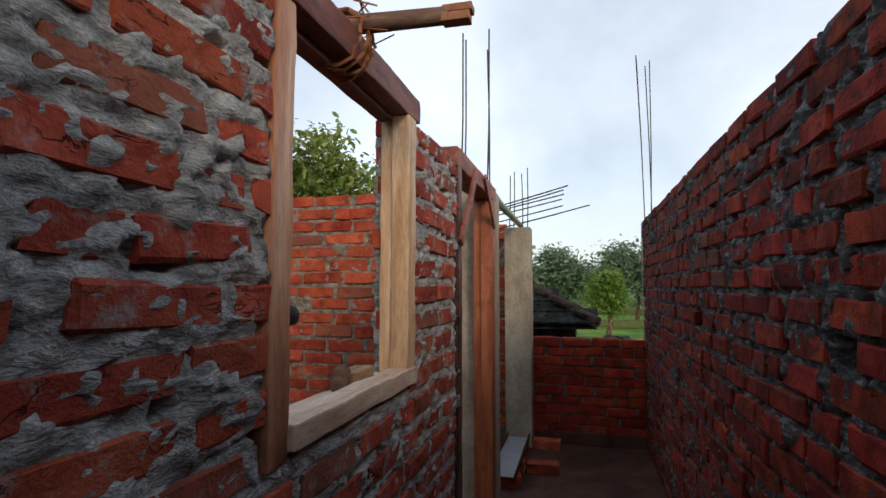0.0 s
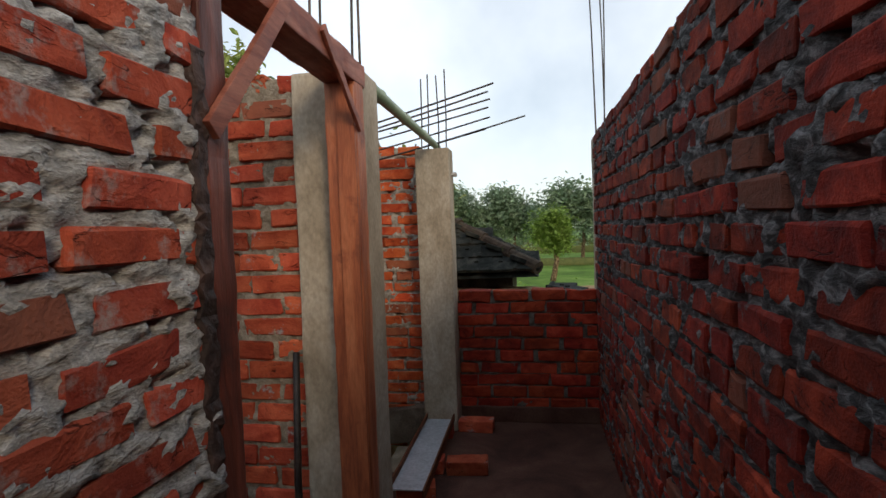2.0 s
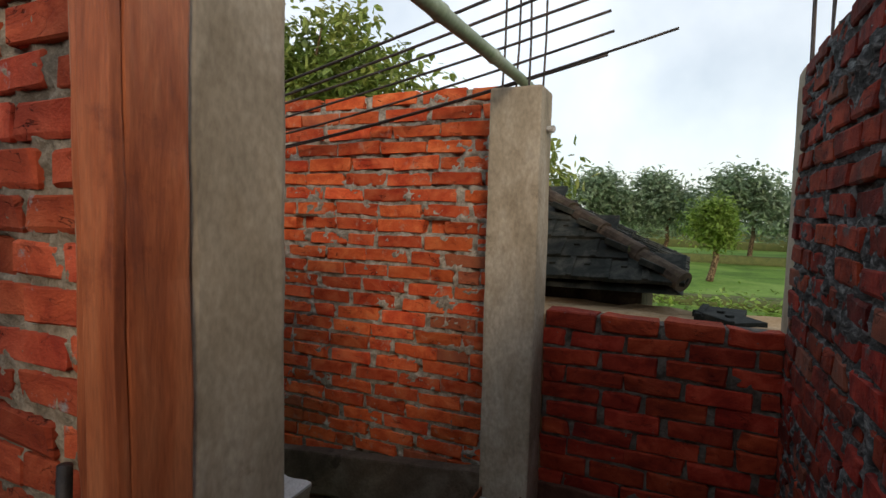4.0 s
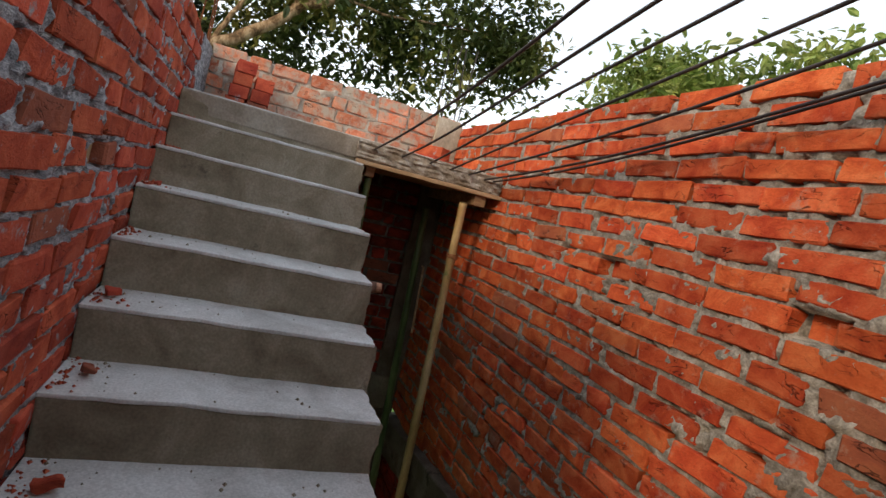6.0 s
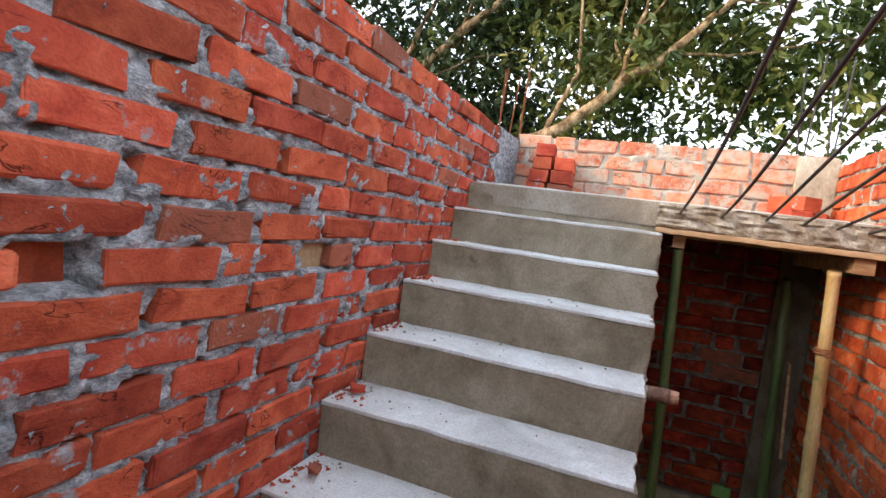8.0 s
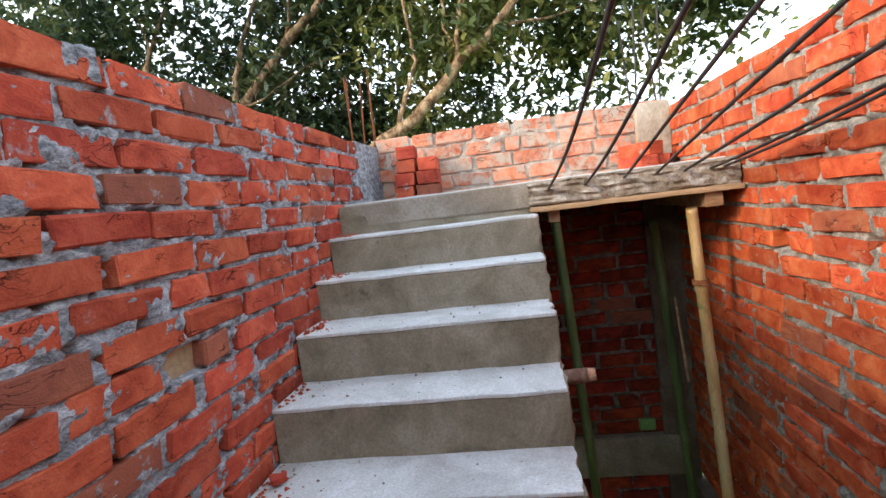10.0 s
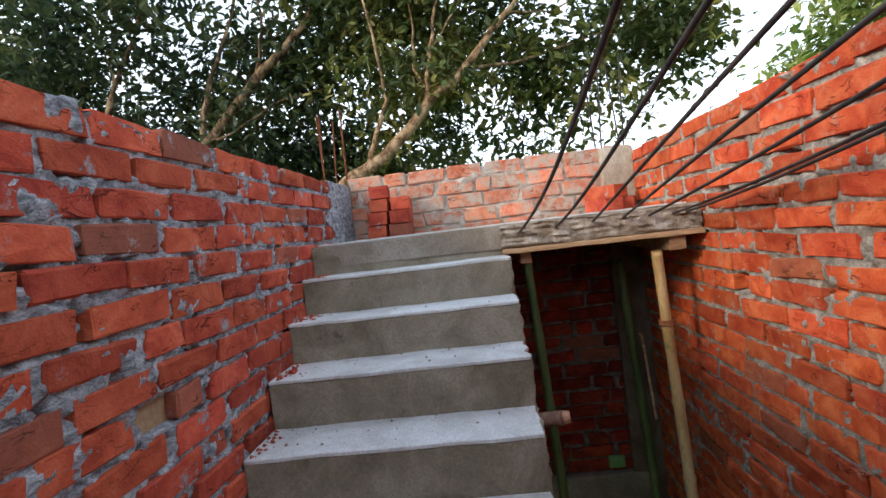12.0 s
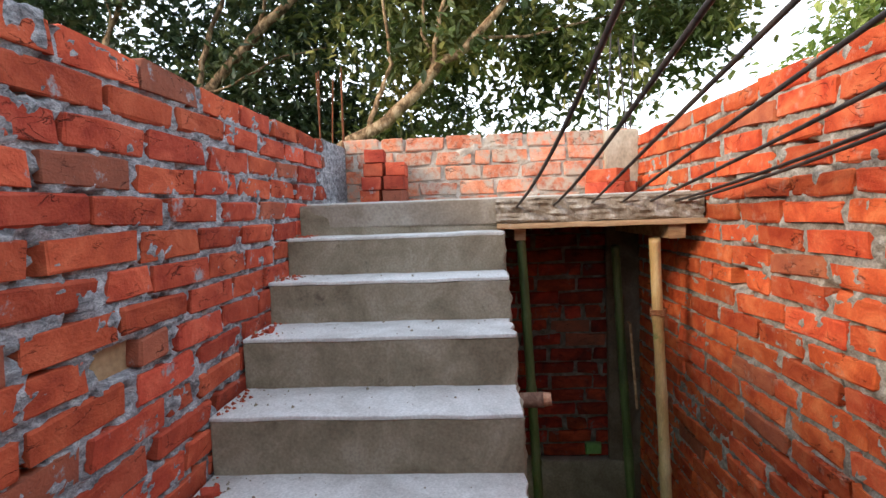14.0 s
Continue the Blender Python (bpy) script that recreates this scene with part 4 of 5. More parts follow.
tagged(part("log_end", tube([(-1.05, 4.50, 1.17), (-0.55, 4.46, 1.262), (-0.16, 4.425, 1.33), (-0.12, 4.42, 1.337), (-0.112, 4.42, 1.338)], [0.026, 0.026, 0.025, 0.023, 0.016], 14), M_STEEL, smooth=True), "dark round log end poking out inside the window", "log")
# stick lashed to the window head
stick = tagged(part("lashed_stick", tube([(-0.55, 4.43, 1.985), (-0.2, 4.45, 1.992), (0.05, 4.475, 1.997), (0.205, 4.485, 1.998), (0.21, 4.486, 1.998)], [0.022, 0.023, 0.022, 0.020, 0.019], 10), M_STICK, smooth=True), "weathered round stick lashed across the window head", "stick")
part("split_end", block(0.20, 0.268, 4.468, 4.505, 1.999, 2.016, 0.003, 0.002, 6, 3), M_STICK_END, stick, "split reddish stick end")
part("split_end", block(0.198, 0.262, 4.466, 4.502, 1.977, 1.997, 0.003, 0.002, 6, 4), M_STICK_END, stick, "split reddish stick end")
rope = empty("rope_lashing", "frayed brown coir rope lashing a stick to the frame", "rope")
rnd = random.Random(4)
for k in range(7):
    pts = []
    yy = 4.435 + 0.013 * k
    for a in range(25):
        t = a / 24 * 2 * math.pi
        pts.append((-0.035 + 0.062 * math.cos(t) + rnd.uniform(-1, 1) * 0.004, yy + 0.02 * math.sin(t + k) + rnd.uniform(-1, 1) * 0.004, 1.955 + 0.074 * math.sin(t) + rnd.uniform(-1, 1) * 0.005))
    part("strand", tube(pts, [0.0045] * 25, 5), M_ROPE, rope)
for k in range(9):
    p = Vector((rnd.uniform(-0.08, 0.04), rnd.uniform(4.42, 4.52), 2.02))
    pts = [p + Vector((0.03 * i * rnd.uniform(-0.6, 0.8), 0.03 * i * rnd.uniform(-0.5, 0.9), (0.018 * i - 0.006 * i * i) + rnd.uniform(-0.01, 0.01))) for i in range(6)]
    part("frayed_strand", tube(pts, [0.0022] * 6, 4), M_ROPE, rope)

# rusty loop hanging on the room side of the stair wall
hook = tagged(part("wire_loop", tube([(-1.64, 6.455, 0.97), (-1.65, 6.452, 1.05), (-1.675, 6.452, 1.08), (-1.675, 6.452, 1.34), (-1.66, 6.452, 1.365), (-1.615, 6.452, 1.355), (-1.61, 6.452, 1.1), (-1.635, 6.452, 1.06)], [0.0055] * 8, 6), M_RUST, smooth=True), "rusty bent steel loop hung on the brick wall", "wire loop")

# ---- door frame ----
door = empty("door_1", "empty wooden door frame with nailed braces", "door frame", "structure")
part("jamb", block(-0.10, 0.006, 5.474, 5.55, 0.0, 1.90, 0.006, 0.004, 30, 5), M_WOOD_DARK, door, "dark red-brown primed door jamb")
part("post", block(-0.105, 0.006, 6.335, 6.43, 0.0, 1.90, 0.006, 0.004, 30, 6), M_WOOD_POST, door, "raw orange-red wooden door post")
part("post_rebate", block(-0.06, 0.004, 6.318, 6.335, 0.0, 1.88, 0.003, 0.002, 20, 7), M_WOOD_POST, door)
part("head", block(-0.105, 0.008, 5.46, 6.45, 1.895, 1.975, 0.006, 0.004, 26, 8), M_WOOD_RED, door, "dark red wooden door head")


def brace(p, q, w, t):
    p, q = Vector(p), Vector(q)
    L = (q - p).length
    bm = block(0, L, 0, t, -w / 2, w / 2, 0.002, 0.002, 12, int(L * 90))
    ob = part("brace", bm, M_WOOD_RED, door, "thin diagonal nailed batten")
    d = (q - p).normalized()
    n = Vector((1, 0, 0))
    b = d.cross(n).normalized()
    ob.matrix_basis = Matrix.Translation(p) @ Matrix((d, n, b)).transposed().to_4x4()
    return ob


brace((0.010, 5.475, 1.575), (0.010, 5.80, 1.935), 0.042, 0.014)
brace((0.010, 6.345, 1.735), (0.010, 6.04, 1.965), 0.032, 0.012)

# tarry mortar crust squeezed out between the wall end and the jamb
crust = block(-0.02, 0.010, 5.436, 5.477, 0.02, 1.72, 0.006, 0.0, 110, 3)
for v in crust.verts:
    lump = 0.5 * noise.noise(Vector((1, 3, v.co.z * 7))) + 0.8 * noise.noise(Vector((v.co.y * 30, 5, v.co.z * 38))) + 0.6 * noise.noise(Vector((v.co.y * 60, v.co.x * 60, v.co.z * 90)))
    if v.co.y < 5.45:
        v.co.y += 0.014 * lump
    if v.co.x > 0:
        v.co.x += 0.009 * lump
part("mortar_crust", crust, M_CRUST, door, "dark ragged crust along the jamb")
tagged(part("leaning_rod", tube([(-0.30, 6.395, 0.0), (-0.297, 6.405, 0.5), (-0.290, 6.422, 0.95)], [0.014, 0.014, 0.012], 10), M_STEEL, smooth=True), "dark iron rod leaning beside the concrete column", "iron rod")

# ---- things on the passage floor ----
tray = empty("metal_tray", "long galvanised shuttering tray laid on bricks", "metal tray")
part("base", block(-0.155, 0.03, 7.12, 8.10, 0.088, 0.096, 0.002, 0.002, 20, 2), M_TIN, tray)
part("rim", block(0.024, 0.034, 7.05, 8.12, 0.078, 0.128, 0.002, 0.002, 20, 3), M_RUST, tray, "rusty folded rim")
part("rim", block(-0.162, -0.152, 7.05, 8.12, 0.078, 0.128, 0.002, 0.002, 20, 4), M_RUST, tray, "rusty folded rim")
loose_brick(0.185, 7.545, 0.0, 4, M_BRICK, "loose red brick lying on the passage floor", "bricks under the tray", seed=41, size=(0.235, 0.11, 0.076))
loose_brick(0.175, 8.17, 0.0, -3, M_BRICK, "loose red brick lying near the parapet", "bricks under the tray", seed=42, size=(0.235, 0.11, 0.076))
loose_brick(-0.06, 7.54, 0.0, 2, M_BRICK, "red brick holding up the metal tray", "bricks under the tray", seed=43, size=(0.22, 0.11, 0.076))
loose_brick(-0.08, 8.055, 0.0, 0, M_BRICK, "red brick holding up the metal tray", "bricks under the tray", seed=44, size=(0.22, 0.11, 0.076))
loose_brick(-0.045, 7.22, 0.0, 12, M_BRICK, "red brick lying at the tray's end", "bricks under the tray", seed=45, size=(0.2, 0.11, 0.076))

# crumbs of mortar and brick on the treads
rnd = random.Random(9)
vs, fs = [], []
for i in range(1, 10):
    for k in range(34):
        edge = rnd.random() < 0.55
        y = ST_Y0 + abs(rnd.gauss(0, 0.12)) if edge else rnd.uniform(ST_Y0, ST_Y1 - 0.03)
        x = rnd.uniform(NOSE_X[i - 1] + 0.01, NOSE_X[i] - 0.02)
        r = rnd.choice((0.002, 0.003, 0.004, 0.006)) * rnd.uniform(0.7, 1.4)
        k0 = len(vs)
        for dx, dy, dz in ((1, 0, 0), (-0.6, 0.9, 0), (-0.5, -0.8, 0), (0, 0, 1.1)):
            vs.append((x + dx * r, min(y, ST_Y1 - 0.02) + dy * r, NOSE_Z[i] + 0.001 + dz * r))
        fs += [(k0, k0 + 1, k0 + 3), (k0 + 1, k0 + 2, k0 + 3), (k0 + 2, k0, k0 + 3), (k0, k0 + 2, k0 + 1)]
tagged(mesh_object("crumbs", vs, fs, M_RISER), "scattered crumbs of mortar on the stair treads", "debris", "", "stuff")
vs, fs = [], []
for i in range(1, 10):
    for k in range(26):
        x, y = rnd.uniform(NOSE_X[i - 1] + 0.005, NOSE_X[i] - 0.01), ST_Y0 + 0.012 + abs(rnd.gauss(0, 0.03))
        r, k0 = rnd.uniform(0.003, 0.011), len(vs)
        for dx, dy, dz in ((1, 0.2, 0), (-0.6, 0.9, 0), (-0.5, -0.8, 0), (0.1, 0, 0.9)):
            vs.append((x + dx * r, y + dy * r, NOSE_Z[i] + 0.001 + dz * r))
        fs += [(k0, k0 + 1, k0 + 3), (k0 + 1, k0 + 2, k0 + 3), (k0 + 2, k0, k0 + 3), (k0, k0 + 2, k0 + 1)]
tagged(mesh_object("brick_crumbs", vs, fs, M_BRICK), "red brick crumbs lying along the foot of the wall", "debris", "", "stuff")
for (x, y, z, s) in ((-1.27, 6.66, 0.677, 0.05), (-1.5, 6.65, 0.845, 0.045), (-1.0, 6.68, 0.503, 0.06), (-1.98, 6.64, 1.184, 0.035), (-0.72, 6.72, 0.335, 0.05)):
    loose_brick(x, y, z + 0.001, 40 + 300 * x, M_BRICK, "broken red brick chip on a stair tread", "brick chips on the stairs", size=(s, s * 0.6, s * 0.45), seed=int(-x * 50), rough=s * 0.35)


# ---- neighbouring tiled house ----
house = empty("tiled_house", "old house with dark mossy clay tile hip roof", "house")
EAVE = [Vector((-3.2, 8.97, 0.96)), Vector((0.64, 8.97, 1.0))]
APEX, RIDGE_W = Vector((-0.56, 9.90, 1.63)), Vector((-3.2, 9.90, 1.62))
bm = bmesh.new()
q = [bm.verts.new(v) for v in (EAVE[0], EAVE[1], APEX, RIDGE_W)]
e2 = bm.verts.new((0.66, 10.83, 1.0))
e3 = bm.verts.new((-3.2, 10.83, 0.96))
bm.faces.new(q)
bm.faces.new((q[1], e2, q[2]))
bm.faces.new((q[2], e2, e3, q[3]))
bmesh.ops.translate(bm, verts=bm.verts[:], vec=(0, 0, -0.03))
part("roof", bm, M_TILE, house, "dark battens and underside of the tile roof")


def tile_mesh(wd, ht):
    """A flat clay tile with a raised roll at one side, a lip at its foot and a nib."""
    bm = block(-wd / 2, wd / 2, 0, ht, -0.008, 0.018, 0.004)
    tmp = bpy.data.meshes.new("tmp")
    for x0, x1, y0, y1, z1 in ((-wd / 2, -wd / 2 + 0.035, 0.0, ht, 0.028), (-0.018, 0.018, ht * 0.42, ht * 0.52, 0.03)):
        b2 = block(x0, x1, y0, y1, 0.005, z1, 0.005)
        b2.to_mesh(tmp)
        b2.free()
        bm.from_mesh(tmp)
    bpy.data.meshes.remove(tmp)
    me = bpy.data.meshes.new("tile")
    bm.to_mesh(me)
    bm.free()
    me.materials.append(M_TILE)
    return me


TILE_ME = tile_mesh(0.215, 0.27)
rnd = random.Random(12)


def tile_face(a, b, top_left, top_right, rows, step):
    """Tiles laid in courses up a roof face from the eave a-b."""
    for r in range(rows):
        t = (r + 0.0) / rows
        p, q = a.lerp(top_left, t), b.lerp(top_right, t)
        way = (b - a).normalized()
        up = ((top_left - a) - way * way.dot(top_left - a)).normalized()
        nrm = way.cross(up)
        L = (q - p).length
        n = int(L / step)
        for k in range(n):
            c = q - way * (step * (k + 0.5) + (0.5 * step if r % 2 else 0))
            if (c - p).dot(way) < 0:
                continue
            m = Matrix((way, up, nrm)).transposed().to_4x4()
            m.translation = c + nrm * (0.030 + rnd.uniform(0, 0.006))
            ob = new("tile", TILE_ME)
            ob.parent = house
            ob.matrix_basis = m @ Euler((-0.10 + rnd.uniform(-0.02, 0.02), rnd.uniform(-0.03, 0.03), rnd.uniform(-0.03, 0.03))).to_matrix().to_4x4()


tile_face(EAVE[0], EAVE[1], RIDGE_W, APEX, 6, 0.205)
tile_face(EAVE[1], Vector((0.66, 10.83, 1.0)), APEX, APEX + Vector((0, 0.01, 0)), 6, 0.205)
# ridge caps along the hip
for k in range(5):
    a, b = EAVE[1].lerp(APEX, max(0.0, (k - 0.06) / 5)), EAVE[1].lerp(APEX, (k + 1.04) / 5)
    cap = [a.lerp(b, t) + Vector((0, 0, 0.03 + 0.012 * (1 - t))) for t in (0, 0.25, 0.5, 0.75, 1)]
    part("ridge_tile", tube(cap, [0.058, 0.056, 0.054, 0.052, 0.05], 12), M_RIDGE, house)
# Darkness under the eave is put into the wall through the ridge brown.
part("wall", block(-3.0, 0.42, 9.24, 10.5, GROUND, 0.97, 0.01), M_RIDGE, house, "mud-plastered house wall, eave shade put into its dark brown")
tagged(part("mud_wall", block(-2.5, 1.45, 8.66, 9.20, GROUND, 0.865, 0.03, 0.02, 40, 7), M_MUD), "tan mud-plastered boundary wall below the eave", "wall")
for k, (x, y, rz, tilt) in enumerate(((0.80, 8.85, -10, 20), (0.93, 8.78, 35, 10))):
    ob = new("roof_tile", TILE_ME)
    ob.matrix_basis = pose(x, y, 0.872, tilt * 0.15, 0, rz)
    tagged(ob, "loose old clay roof tile on the mud wall", "roof tile", "loose roof tiles")


# ---- trees ----
def limb_path(a, b, bend, n, seed):
    a, b = Vector(a), Vector(b)
    r = random.Random(seed)
    pts = []
    for i in range(n + 1):
        t = i / n
        p = a.lerp(b, t) + Vector(bend) * math.sin(t * math.pi)
        if 0 < i < n:
            p += Vector((r.uniform(-1, 1), r.uniform(-1, 1), r.uniform(-1, 1))) * 0.02 * (b - a).length
        pts.append(p)
    return pts


def crown_mesh(blobs, leaf, count, seed, mat, gap=0.1, droop=0.4, ratio=0.5, grain=1.3):
    """Many small folded leaves in clustered sprays inside the blobs (centre, radii)."""
    r = np.random.RandomState(seed)
    vol = np.array([b[1][0] * b[1][1] * b[1][2] for b in blobs])
    pick = r.choice(len(blobs), size=count, p=vol / vol.sum())
    verts, faces = [], []
    sprays = max(1, count // 7)
    centres = []
    while len(centres) < sprays:
        c, rad = blobs[pick[len(centres) % count]]
        d = r.normal(size=3)
        d /= np.linalg.norm(d)
        p = np.array(c) + d * np.array(rad) * (r.rand() ** 0.45)
        if noise.noise(Vector(p) * grain + Vector((seed, 0, 0))) < gap - 0.35 + 0.25 * (r.rand() - 0.5):
            if r.rand() < 0.85:
                pick[len(centres) % count] = r.randint(len(blobs))
                continue
        centres.append(p)
    for p in centres:
        spread = leaf * 1.5
        head = r.rand() * 6.28
        for k in range(7):
            q = p + r.normal(size=3) * spread * np.array((1, 1, 0.6))
            a = head + r.normal() * 1.3
            el = -droop + r.normal() * 0.5
            way = np.array((math.cos(a) * math.cos(el), math.sin(a) * math.cos(el), math.sin(el)))
            side = np.cross(way, (0, 0, 1)) + r.normal(size=3) * 0.35
            side /= np.linalg.norm(side) + 1e-6
            up = np.cross(side, way)
            L = leaf * (0.7 + 0.6 * r.rand())
            W = L * ratio * 0.5
            k0 = len(verts)
            mid = q + way * L * 0.35 - up * W * 0.35
            late = q + way * L * 0.75
            lift = up * W * 0.5
            verts += [q, mid + side * W + lift, late + side * W * 0.75 + lift, q + way * L, late - side * W * 0.75 + lift, mid - side * W + lift]
            faces += [(k0, k0 + 1, k0 + 2, k0 + 3), (k0, k0 + 3, k0 + 4, k0 + 5)]
    return verts, faces


def tree(name, label, trunk, limbs, blobs, leaf, count, seed, mat, gap=0.1, droop=0.4, group="trees", ratio=0.5, grain=1.3):
    """trunk and limbs: (start, end, bend, r0, r1)."""
    t = empty(name, label, "tree", group=group)
    for i, (a, b, bend, r0, r1) in enumerate([trunk] + list(limbs)):
        pts = limb_path(a, b, bend, 8, seed + i)
        part("trunk" if i == 0 else "limb", tube(pts, [r0 + (r1 - r0) * k / 8 for k in range(9)], 9 if r0 > 0.03 else 6), M_BARK, t, smooth=True)
    v, f = crown_mesh(blobs, leaf, count, seed, mat, gap, droop, ratio, grain)
    mesh_object("crown", v, f, mat, t)
    return t


def crooked(name, points, r0, r1, owner, seed, bark=M_BARK):
    """A limb that bends from point to point, with knots, tapering from r0 to r1."""
    rr = random.Random(seed)
    pts = []
    for p, q in zip(points, points[1:]):
        p, q = Vector(p), Vector(q)
        for k in range(4):
            pts.append(p.lerp(q, k / 4) + Vector((rr.uniform(-1, 1), rr.uniform(-1, 1), rr.uniform(-1, 1))) * 0.012)
    pts.append(Vector(points[-1]))
    n = len(pts) - 1
    return part(name, tube(pts, [(r0 + (r1 - r0) * k / n) * rr.uniform(0.93, 1.09) for k in range(n + 1)], 10 if r0 > 0.03 else 6), bark, owner, smooth=True)


# large broad-leaved tree leaning over the landing wall
leaning = tree("broadleaf_tree", "large leafy tree with pale forking limbs behind the wall",
               ((-5.1, 5.2, GROUND), (-5.0, 6.04, 2.07), (0.1, 0, 0.0), 0.13, 0.078), [],
               [((-6.0, 6.7, 4.0), (0.9, 1.4, 1.2)), ((-5.7, 7.9, 3.5), (0.8, 1.3, 0.9)), ((-6.3, 6.9, 2.6), (0.7, 1.2, 0.7)), ((-5.7, 9.0, 3.7), (0.6, 0.95, 0.7)),
                ((-5.3, 7.4, 4.3), (0.6, 1.1, 0.6)), ((-6.0, 8.2, 2.5), (0.7, 0.9, 0.45)), ((-5.7, 8.6, 3.0), (0.5, 0.9, 0.5)), ((-5.2, 6.9, 3.2), (0.4, 0.5, 0.4)), ((-5.4, 9.1, 4.6), (0.6, 0.8, 0.6)), ((-5.6, 9.5, 3.3), (0.4, 0.5, 0.5))],
               0.105, 16500, 3, M_LEAF_WARM, 0.35, 0.5, ratio=0.6, grain=1.5)
crooked("limb", [(-5.0, 6.03, 2.06), (-5.0, 6.18, 2.17), (-5.0, 6.60, 2.41), (-5.0, 6.94, 2.70), (-5.0, 7.09, 2.89), (-5.02, 7.34, 3.02), (-5.05, 7.70, 3.42), (-5.1, 7.95, 3.68), (-5.2, 8.4, 4.3)], 0.070, 0.018, leaning, 1, M_BARK_PALE)
crooked("limb", [(-4.99, 6.40, 2.27), (-4.97, 6.54, 2.6), (-4.95, 6.67, 2.90), (-4.97, 6.65, 3.12), (-5.0, 6.55, 3.9)], 0.026, 0.011, leaning, 2, M_BARK_PALE)
crooked("limb", [(-5.0, 7.02, 2.82), (-5.0, 7.06, 3.05), (-5.0, 7.12, 3.30), (-5.05, 7.19, 3.62), (-5.1, 7.35, 4.4)], 0.024, 0.010, leaning, 3, M_BARK_PALE)
crooked("limb", [(-5.0, 7.06, 2.86), (-5.1, 6.95, 3.2), (-5.2, 6.98, 3.7), (-5.3, 6.9, 4.3)], 0.016, 0.007, leaning, 4, M_BARK_PALE)
crooked("limb", [(-5.03, 7.4, 3.08), (-5.2, 8.0, 3.16), (-5.4, 8.6, 3.35), (-5.6, 9.3, 3.5)], 0.016, 0.006, leaning, 5, M_BARK_PALE)
crooked("limb", [(-5.08, 7.85, 3.58), (-5.3, 8.3, 3.6), (-5.5, 8.9, 3.9)], 0.012, 0.005, leaning, 6, M_BARK_PALE)
crooked("limb", [(-5.0, 7.12, 3.3), (-5.1, 7.4, 3.7), (-5.2, 7.6, 4.3)], 0.010, 0.005, leaning, 7, M_BARK_PALE)
dense = tree("broadleaf_tree", "dense dark leafy tree with thick slanting limbs",
             ((-6.2, 3.6, GROUND), (-5.75, 4.3, 2.62), (0.0, 0, 0), 0.16, 0.10), [],
             [((-6.5, 4.9, 3.3), (0.9, 1.6, 1.2)), ((-6.6, 3.0, 3.4), (1.1, 1.4, 1.1)), ((-6.0, 5.8, 4.3), (0.7, 1.1, 0.8)), ((-6.7, 5.8, 2.5), (0.7, 1.5, 0.6)), ((-5.9, 3.5, 4.5), (0.9, 1.2, 0.7)), ((-7.2, 4.6, 2.7), (0.6, 2.0, 0.8)), ((-6.6, 1.8, 4.2), (0.9, 1.0, 1.0))],
             0.11, 21500, 7, M_LEAF_DARK, 0.38, 0.5, ratio=0.62, grain=1.4)
crooked("limb", [(-5.75, 4.3, 2.60), (-5.7, 4.66, 2.98), (-5.7, 5.20, 3.52), (-5.7, 5.55, 3.78), (-5.7, 5.76, 3.98), (-5.7, 5.95, 4.25), (-5.75, 6.2, 5.0)], 0.063, 0.024, dense, 11)
crooked("limb", [(-5.72, 4.48, 2.78), (-5.7, 4.55, 3.10), (-5.7, 4.67, 3.56), (-5.7, 4.85, 3.85), (-5.7, 5.02, 4.22), (-5.7, 5.2, 4.9)], 0.036, 0.014, dense, 12)
crooked("limb", [(-5.7, 5.20, 3.5), (-5.7, 5.28, 3.8), (-5.75, 5.32, 4.2), (-5.8, 5.2, 4.8)], 0.022, 0.010, dense, 13)
crooked("limb", [(-5.85, 3.9, 2.0), (-5.75, 3.4, 3.1), (-5.7, 3.60, 3.64), (-5.7, 3.86, 4.06), (-5.7, 4.06, 4.5), (-5.7, 4.1, 5.0)], 0.040, 0.013, dense, 14)
crooked("limb", [(-5.7, 3.62, 3.66), (-5.7, 3.55, 4.1), (-5.75, 3.5, 4.6)], 0.014, 0.006, dense, 15)
crooked("limb", [(-5.7, 4.5, 2.9), (-5.6, 4.95, 2.95), (-5.6, 5.4, 3.2), (-5.7, 5.9, 3.3)], 0.016, 0.007, dense, 16)
# mango-like trees beyond the stairwell wall
tree("mango_tree", "bright green mango tree beyond the brick wall", ((-4.2, 13.5, GROUND), (-4.1, 13.4, 1.6), (0, 0, 0), 0.2, 0.12),
     [((-4.1, 13.4, 1.6), (-5.2, 13.2, 3.2), (0, 0, 0.1), 0.09, 0.04), ((-4.1, 13.4, 1.6), (-3.3, 13.4, 3.0), (0, 0, 0.1), 0.09, 0.04), ((-5.2, 13.2, 3.2), (-5.0, 13.2, 4.4), (0, 0, 0), 0.035, 0.015)],
     [((-7.8, 13.2, 3.7), (1.4, 1.0, 1.15)), ((-6.3, 13.3, 3.6), (1.2, 1.0, 1.05)), ((-5.4, 13.5, 2.9), (1.4, 0.9, 1.0)), ((-4.7, 13.4, 3.1), (1.0, 1.0, 1.0)), ((-4.9, 13.7, 4.2), (0.6, 0.7, 0.65)), ((-3.6, 13.4, 3.1), (0.5, 0.7, 0.7)), ((-3.9, 13.6, 2.3), (1.3, 0.8, 0.6)), ((-9.4, 13.4, 3.2), (1.3, 0.8, 1.0)), ((-7.3, 13.2, 4.5), (0.6, 0.6, 0.4))],
     0.18, 18500, 11, M_LEAF_LIGHT, 0.27, 0.45, ratio=0.5, grain=1.1)
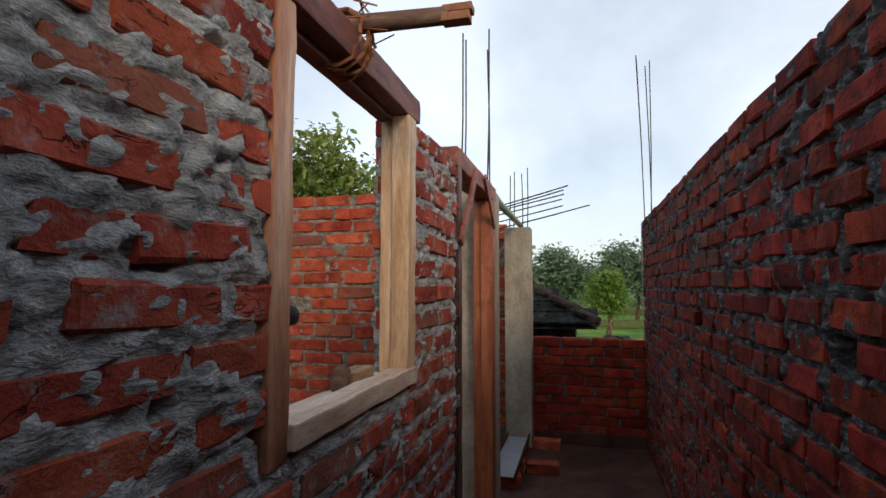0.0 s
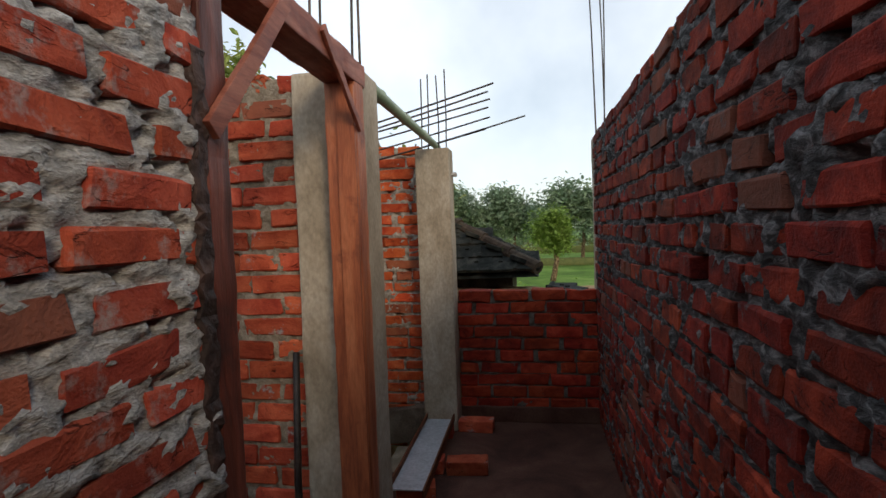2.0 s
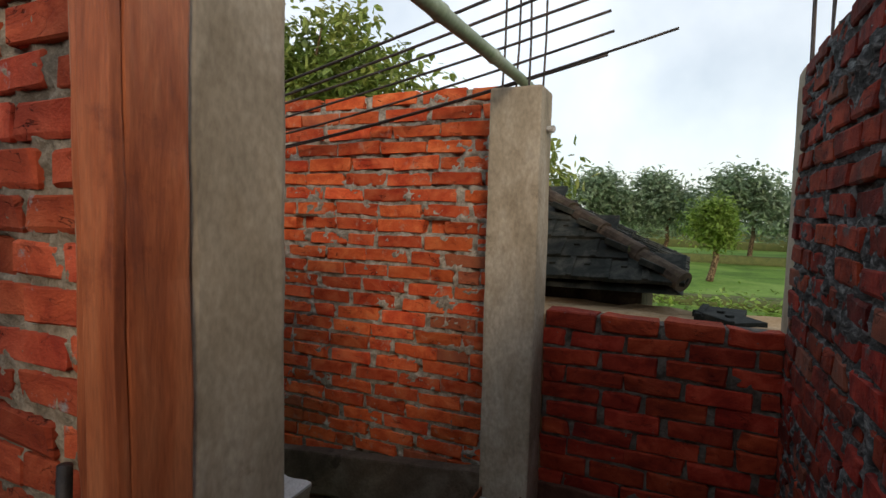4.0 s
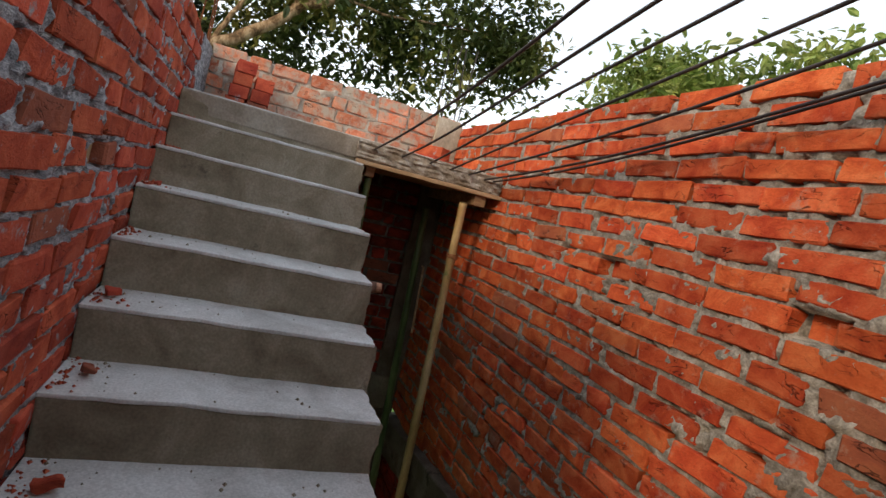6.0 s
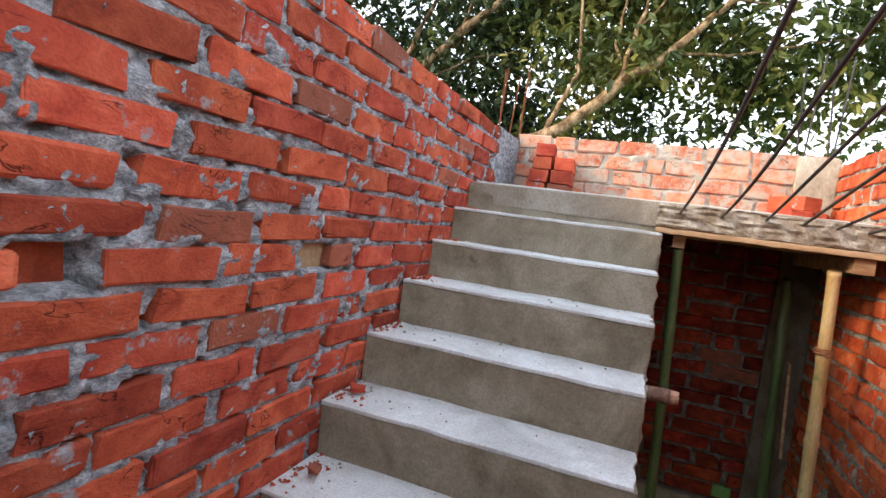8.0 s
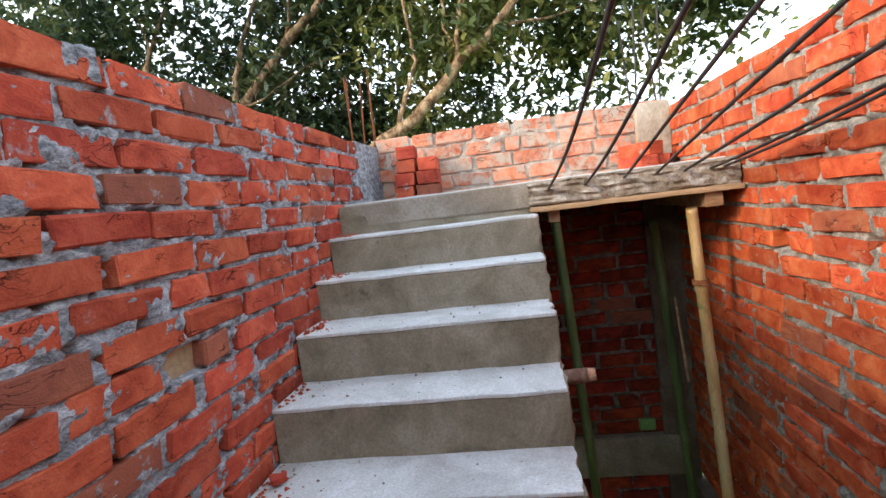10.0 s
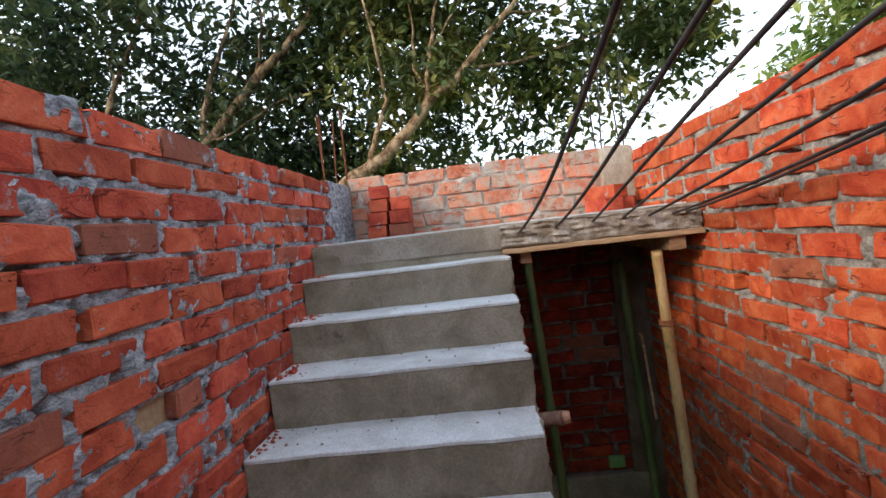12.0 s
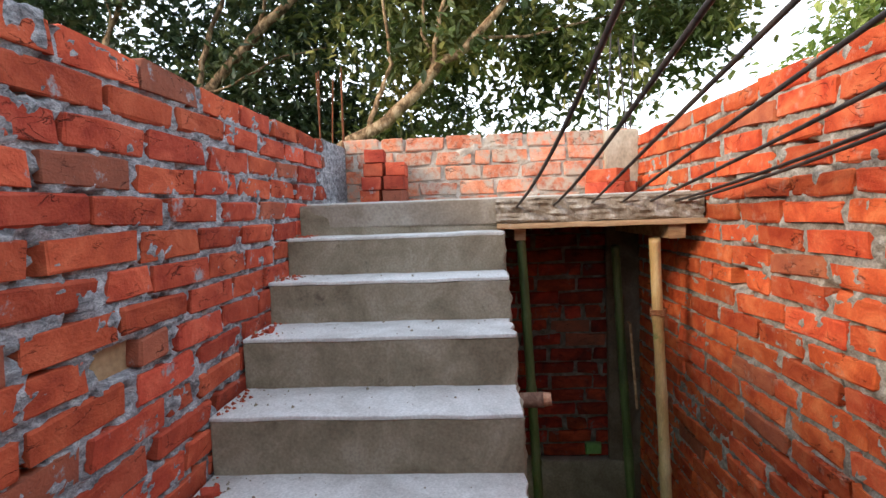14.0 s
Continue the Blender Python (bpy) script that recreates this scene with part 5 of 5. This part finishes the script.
tree("mango_tree", "slender green tree beyond the corner column", ((-1.45, 12.6, GROUND), (-1.4, 12.6, 2.0), (0.05, 0, 0), 0.12, 0.06),
     [((-1.4, 12.6, 2.0), (-1.8, 12.6, 3.0), (0, 0, 0), 0.05, 0.02), ((-1.4, 12.6, 2.0), (-1.1, 12.6, 2.7), (0, 0, 0), 0.05, 0.02)],
     [((-1.7, 12.6, 2.2), (0.42, 0.5, 0.38)), ((-1.38, 12.6, 1.85), (0.40, 0.5, 0.38)), ((-1.5, 12.6, 1.5), (0.5, 0.5, 0.3))],
     0.14, 3400, 13, M_LEAF_LIGHT, 0.05, 0.5, ratio=0.5)
# far tree line, with haze put into its leaf colour
rnd = random.Random(31)
for k, (x, y, h, w, m) in enumerate(((4.3, 44, 8.2, 2.7, 0), (9.4, 44, 7.4, 3.2, 0), (-0.7, 46, 7.7, 2.1, 0), (-3.9, 45, 7.7, 2.3, 0), (-8.2, 44, 7.4, 3.2, 0), (1.7, 32, 5.0, 0.85, 1), (14, 50, 7, 4, 0), (20, 48, 7.5, 4, 0), (28, 55, 8, 5, 0),
                                    (-12, 44, 8, 5, 0), (-22, 40, 9, 6, 0), (36, 50, 9, 5, 0), (11.0, 60, 7.5, 5, 0))):
    h *= 0.74
    blobs = [((x + rnd.uniform(-0.6, 0.6) * w, y + rnd.uniform(-0.4, 0.4) * w, GROUND + h * rnd.uniform(0.45, 0.85)), (w * rnd.uniform(0.45, 0.65), w * 0.5, h * rnd.uniform(0.15, 0.24))) for _ in range(7)]
    tree("field_tree", "leafy tree standing in the far tree line" if not m else "light green young tree at the field edge",
         ((x, y, GROUND), (x + 0.2, y, GROUND + h * 0.55), (0.1, 0, 0), 0.16, 0.09),
         [((x + 0.2, y, GROUND + h * 0.5), (x - w * 0.4, y, GROUND + h * 0.75), (0, 0, 0.1), 0.08, 0.03), ((x + 0.2, y, GROUND + h * 0.5), (x + w * 0.45, y, GROUND + h * 0.72), (0, 0, 0.1), 0.08, 0.03)],
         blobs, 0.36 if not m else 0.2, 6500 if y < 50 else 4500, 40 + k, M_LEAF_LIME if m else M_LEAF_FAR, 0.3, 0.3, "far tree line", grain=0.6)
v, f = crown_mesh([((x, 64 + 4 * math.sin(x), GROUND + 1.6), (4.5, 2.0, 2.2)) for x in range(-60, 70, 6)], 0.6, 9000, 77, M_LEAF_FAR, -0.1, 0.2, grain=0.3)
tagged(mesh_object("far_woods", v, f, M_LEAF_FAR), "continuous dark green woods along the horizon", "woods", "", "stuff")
v, f = crown_mesh([((x, 23.0 + 0.3 * math.sin(x * 2), GROUND + 0.3), (1.2, 0.5, 0.45)) for x in range(-4, 30, 2)], 0.2, 3500, 78, M_LEAF_LIME, -0.1, 0.1, grain=0.5)
tagged(mesh_object("field_shrubs", v, f, M_LEAF_LIME), "scattered shrubs along the field banks", "shrubs", "", "stuff")
